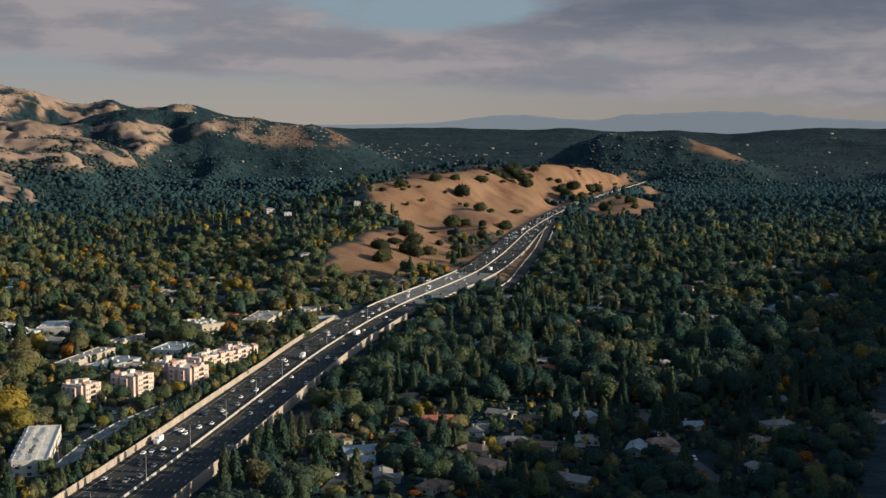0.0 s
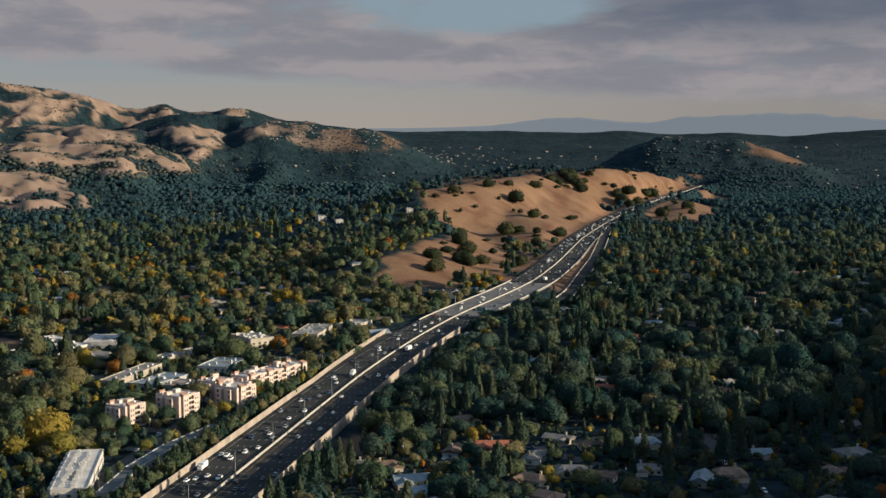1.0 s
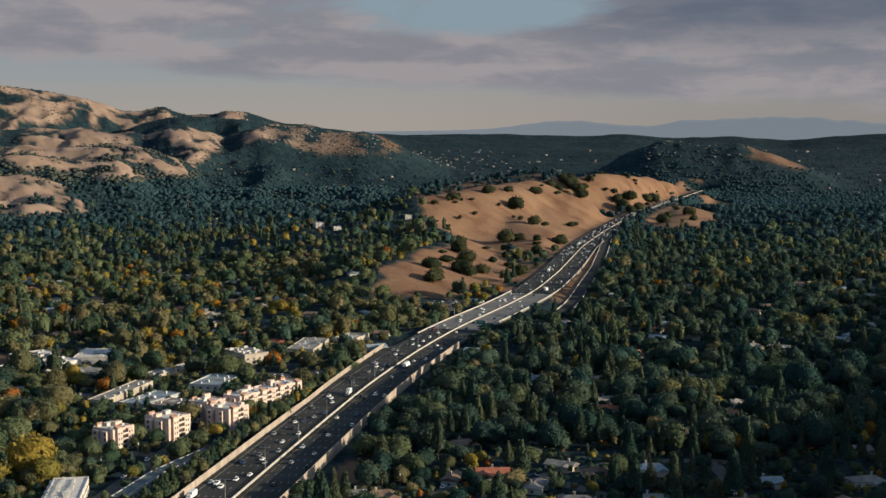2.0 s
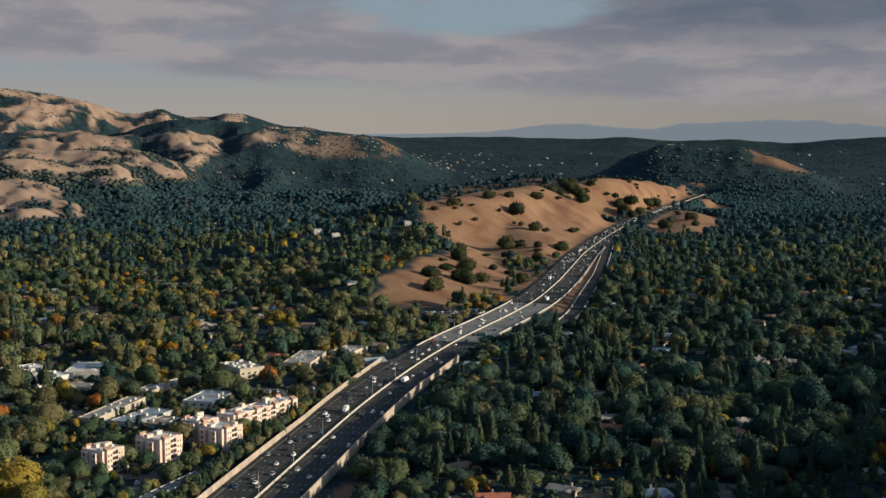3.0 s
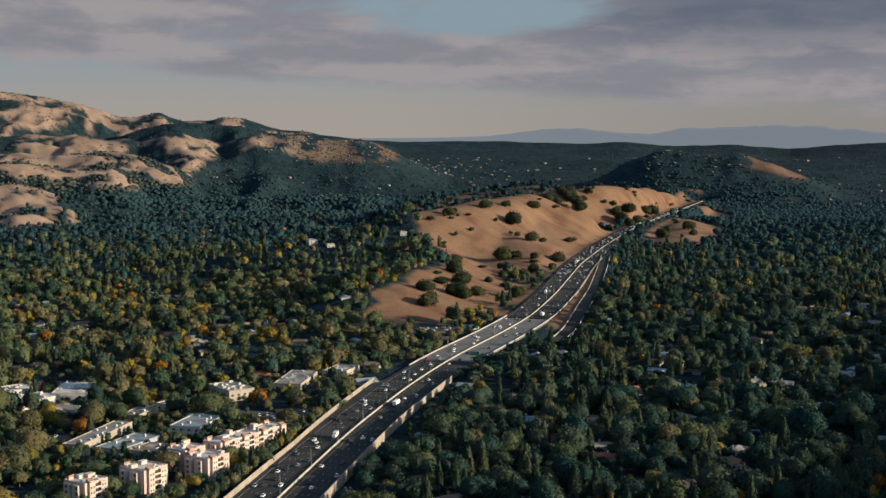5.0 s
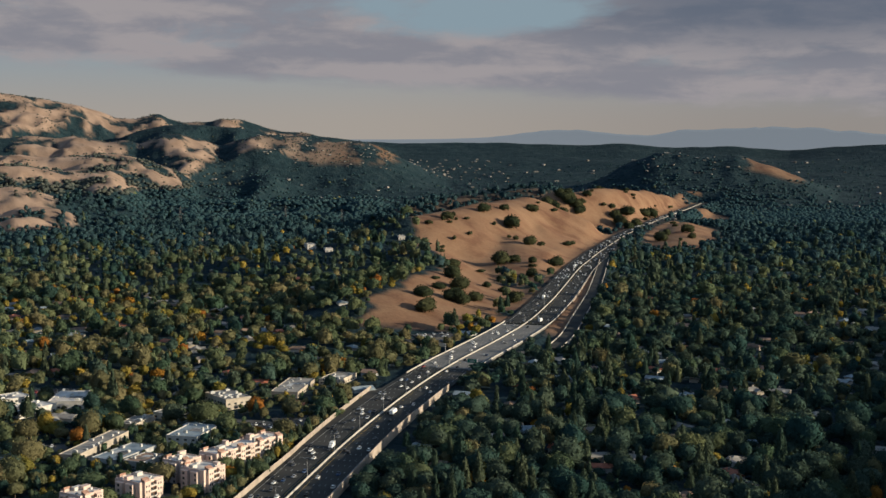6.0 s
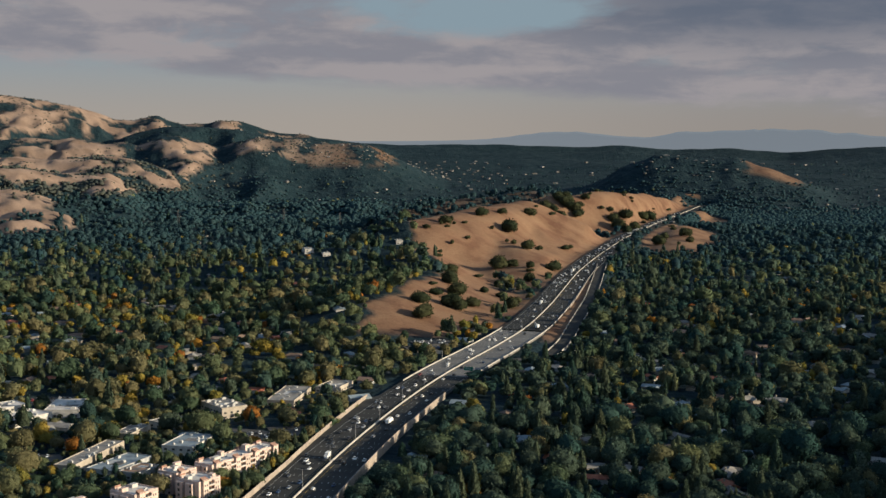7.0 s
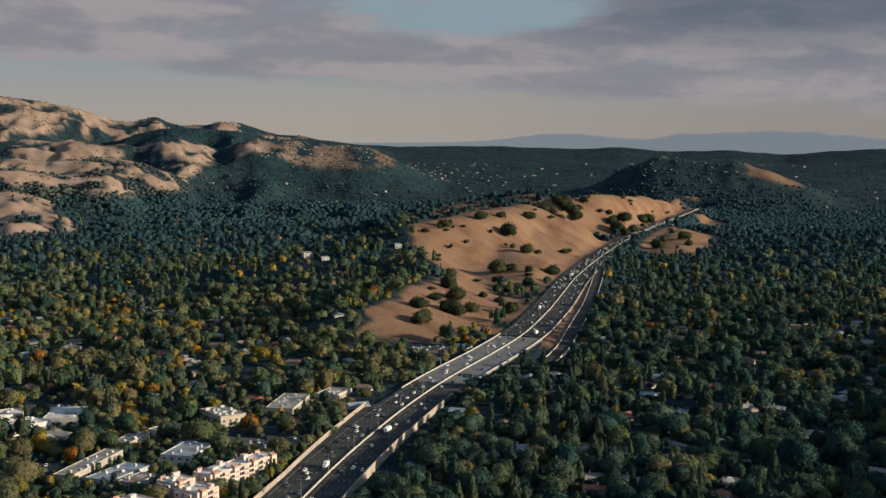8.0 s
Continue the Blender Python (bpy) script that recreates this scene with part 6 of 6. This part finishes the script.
def traffic():
    rnd = random.Random(21)
    lane_l = [-(5.4 + 3.6 * i) for i in range(5)]
    lane_r = [5.4 + 3.6 * i for i in range(5)]
    for lanes_, y0, y1, gaps, turn in ((lane_l, 520, 1200, (19, 66), math.pi), (lane_l, 1200, 1750, (30, 90), math.pi),
                                       (lane_r, 520, 1200, (42, 130), 0), (lane_r, 1200, 1750, (50, 150), 0)):
        for off in lanes_:
            y = y0 + rnd.uniform(0, gaps[1])
            while y < y1:
                p, a = road_point(y, off + rnd.uniform(-0.35, 0.35))
                kind, colour, m = pick(rnd)
                car(p, -a + turn + rnd.uniform(-0.01, 0.01), kind, colour, m, "on the freeway")
                y += rnd.uniform(*gaps)
    for y, off, turn, c, ln in ((652, -19.8, math.pi, "white", 9), (1010, 9.0, 0, "white", 13), (1655, -12.6, math.pi, "pale", 11), (2010, -9, math.pi, "white", 12), (905, -5.4, math.pi, "white", 8), (1470, 12.6, 0, "white", 12)):
        p, a = road_point(y, off)
        lorry(p, -a + turn, c, M_BOXW, ln)


traffic()


def distant_traffic():
    """Cars too far to pick apart: low bodies with a cabin, along the lanes."""
    rnd = random.Random(5)
    for colour, m, step_ in (("white", PAINTS[0][1], 48), ("dark", PAINTS[3][1], 50), ("silver", PAINTS[1][1], 80)):
        bm = bmesh.new()
        for off in [s * (5.4 + 3.6 * i) for s in (-1, 1) for i in range(5)]:
            y = 1755 + rnd.uniform(0, 200)
            while y < 3350:
                if abs(off) < right_edge(y) - 3:
                    p, a = road_point(y, off)
                    q = Matrix.Translation(p) @ Matrix.Rotation(-a, 4, "Z")
                    box(bm, -0.9, 0.9, -2.3, 2.3, 0.3, 0.95, q)
                    box(bm, -0.75, 0.75, -1.6, 1.0, 0.95, 1.5, q)
                y += rnd.uniform(0.4, 2.2) * step_ * (1.0 if off < 0 else 2.2)
        tagged(link_bmesh("distant_cars", bm, m), colour + " cars on the distant freeway", "cars", kind="stuff")


distant_traffic()


def parked():
    rnd = random.Random(9)
    lots = ((-150, 965, 26, 5, 0.3), (-138, 985, 20, 4, 0.3), (-55, 1372, 34, 3, 0.4), (-62, 1345, 30, 3, 0.4), (-345, 1085, 40, 3, 0.2), (-296, 870, 30, 3, 0.2), (-290, 905, 26, 2, 0.2))
    for x, y, w, rows, a in lots:
        z = low_ground(x, y, w + 6, rows * 8, a)
        hi = max(height(x + u * w / 2, y + v * rows * 4) for u in (-1, 0, 1) for v in (-1, 0, 1)) + 0.15
        lot = link_bmesh("car_park", boxes((-w / 2 - 3, w / 2 + 3, -rows * 4 - 2, rows * 4 + 2, -2.0 - (hi - z), 0)), M_STREET)
        tagged(lot, "grey asphalt car park between trees", "car park", kind="structure")
        lot.matrix_world = Matrix.Translation((x, y, hi)) @ Matrix.Rotation(a, 4, "Z")
        for r in range(rows):
            for k in range(int(w / 2.9)):
                if rnd.random() < 0.55:
                    continue
                u, v = -w / 2 + 2.9 * (k + 0.5), -rows * 4 + 8 * (r + 0.5)
                kind, colour, m = pick(rnd)
                p = Vector((x + u * math.cos(a) - v * math.sin(a), y + u * math.sin(a) + v * math.cos(a), hi))
                car(p, a + rnd.choice((0, math.pi)), kind, colour, m, "in a car park")
    for pts, w in STREETS[:7]:
        L = smooth_line(pts, 6.0, 8)
        for i in range(2, len(L) - 2, 3):
            if rnd.random() < 0.45:
                d = L[i + 1] - L[i - 1]
                n = Vector((d[1], -d[0], 0)).normalized() * (w - 1.3) * rnd.choice((-1, 1))
                kind, colour, m = pick(rnd)
                x, y = L[i][0] + n.x, L[i][1] + n.y
                z = max(height(L[i][0] + n.x * k, L[i][1] + n.y * k) for k in (-1.6, 0, 1.6)) + 0.15
                car(Vector((x, y, z)), math.atan2(d[1], d[0]) - math.pi / 2, kind, colour, m, "parked on a street")


parked()

# ---------------------------------------------------------------- lamps, signs, masts


def lamp_posts():
    pole = bmesh.new()
    bmesh.ops.create_cone(pole, segments=8, radius1=0.16, radius2=0.09, depth=11.5, cap_ends=True, matrix=Matrix.Translation((0, 0, 5.75)))
    arm = boxes((-2.4, 2.4, -0.06, 0.06, 11.4, 11.52))
    head = boxes((-0.4, 0.4, -0.17, 0.17, -0.1, 0.08))
    meshes = []
    for n, bm, m in (("pole", pole, M_STEEL), ("arm", arm, M_STEEL), ("lamp_head", head, M_UNIT)):
        me = bpy.data.meshes.new(n)
        bm.to_mesh(me)
        bm.free()
        me.materials.append(m)
        meshes.append(me)
    for y in range(520, 1750, 62):
        p, a = road_point(y, 0)
        root = new("street_lamp")
        tagged(root, "tall grey twin-arm lamp post on the median barrier", "street lamp", group="freeway lamps")
        root.matrix_world = Matrix.Translation(p + Vector((0, 0, 1.0))) @ Matrix.Rotation(-a, 4, "Z")
        for n, me, loc in (("pole", meshes[0], (0, 0, 0)), ("arm", meshes[1], (0, 0, 0)), ("lamp_head", meshes[2], (-2.4, 0, 11.45)), ("lamp_head", meshes[2], (2.4, 0, 11.45))):
            ob = new(n, me)
            ob.parent = root
            ob.location = loc


lamp_posts()


def gantry(y, off, width, height_, label, green=True):
    p, a = road_point(y, off)
    root = new("road_sign")
    tagged(root, label, "road sign")
    root.matrix_world = Matrix.Translation(p) @ Matrix.Rotation(-a, 4, "Z")
    bm = bmesh.new()
    bmesh.ops.create_cone(bm, segments=10, radius1=0.28, radius2=0.22, depth=height_ + 1, cap_ends=True, matrix=Matrix.Translation((width / 2 + 0.6, 0, (height_ - 1) / 2)))
    part("post", bm, M_STEEL, root)
    part("beam", boxes((-width / 2, width / 2 + 0.6, -0.2, 0.2, height_ - 1.0, height_ - 0.6), (-width / 2, width / 2 + 0.6, -0.2, 0.2, height_ - 2.4, height_ - 2.0)), M_STEEL, root)
    part("sign_panel", boxes((-width / 2, width / 2 - 0.4, -0.42, -0.26, height_ - 3.2, height_)), M_SIGN if green else M_UNIT, root, "green sign panel" if green else "grey sign panel")
    if green:
        part("lettering_bar", boxes((-width * 0.38, width * 0.2, -0.44, -0.425, height_ - 1.2, height_ - 0.8), (-width * 0.38, width * 0.3, -0.44, -0.425, height_ - 2.2, height_ - 1.8)), M_PAINT, root)


gantry(1196, 22.5, 8, 8.5, "green overhead road sign on a steel post beside the freeway")
gantry(1262, -28, 6, 9, "grey back of a road sign beside the freeway", False)


def pylon(x, y, h=42.0):
    z = height(x, y)
    root = new("transmission_tower")
    tagged(root, "steel lattice transmission tower above the woods", "pylon", group="transmission towers")
    root.matrix_world = Matrix.Translation((x, y, z))

    def bar(bm, a, b, t):
        a, b = Vector(a), Vector(b)
        d = b - a
        m = Matrix.Translation((a + b) / 2) @ d.to_track_quat("Z", "Y").to_matrix().to_4x4()
        box(bm, -t, t, -t, t, -d.length / 2, d.length / 2, m)

    legs = [bmesh.new() for _ in range(4)]
    braces = bmesh.new()
    lv = [(0, 4.0), (12, 2.7), (22, 1.7), (32, 1.1), (h, 0.7)]
    for (z0, r0), (z1, r1) in zip(lv, lv[1:]):
        for i in range(4):
            s0, s1 = ((1, 1), (1, -1), (-1, -1), (-1, 1))[i], ((1, 1), (1, -1), (-1, -1), (-1, 1))[(i + 1) % 4]
            bar(legs[i], (s0[0] * r0, s0[1] * r0, z0), (s0[0] * r1, s0[1] * r1, z1), 0.14)
            bar(braces, (s0[0] * r0, s0[1] * r0, z0), (s1[0] * r1, s1[1] * r1, z1), 0.07)
            bar(braces, (s1[0] * r0, s1[1] * r0, z0), (s0[0] * r1, s0[1] * r1, z1), 0.07)
    for leg in legs:
        part("leg", leg, M_LATTICE, root)
    part("bracing", braces, M_LATTICE, root)
    for zz, w in ((26, 7), (32, 6), (38, 5)):
        bm = bmesh.new()
        bar(bm, (-w, 0, zz), (w, 0, zz), 0.18)
        bar(bm, (-w, 0, zz), (0, 0, zz + 2.2), 0.12)
        bar(bm, (w, 0, zz), (0, 0, zz + 2.2), 0.12)
        part("crossarm", bm, M_LATTICE, root)


PYLONS = ((-20, 2790), (-330, 2900), (-700, 2950), (-470, 3000))
for x, y in PYLONS:
    pylon(x, y)


def utility_poles():
    for i, (x, y) in enumerate(((-205, 700), (-214, 590), (-186, 610), (-63, 640), (-48, 668), (-30, 725), (60, 628), (120, 700), (10, 760), (-196, 735), (-150, 940))):
        z = height(x, y)
        root = new("utility_pole")
        tagged(root, "dark wooden utility pole with a crossarm", "utility pole", group="utility poles")
        root.matrix_world = Matrix.Translation((x, y, z)) @ Matrix.Rotation(0.3 * i, 4, "Z")
        bm = bmesh.new()
        bmesh.ops.create_cone(bm, segments=8, radius1=0.18, radius2=0.12, depth=12.5, cap_ends=True, matrix=Matrix.Translation((0, 0, 5.75)))
        part("pole", bm, M_BARK, root)
        part("crossarm", boxes((-1.3, 1.3, -0.08, 0.08, 10.8, 11.0)), M_BARK, root)
        part("transformer", boxes((-0.55, -0.15, -0.3, 0.3, 8.8, 9.9)), M_UNIT, root)


utility_poles()
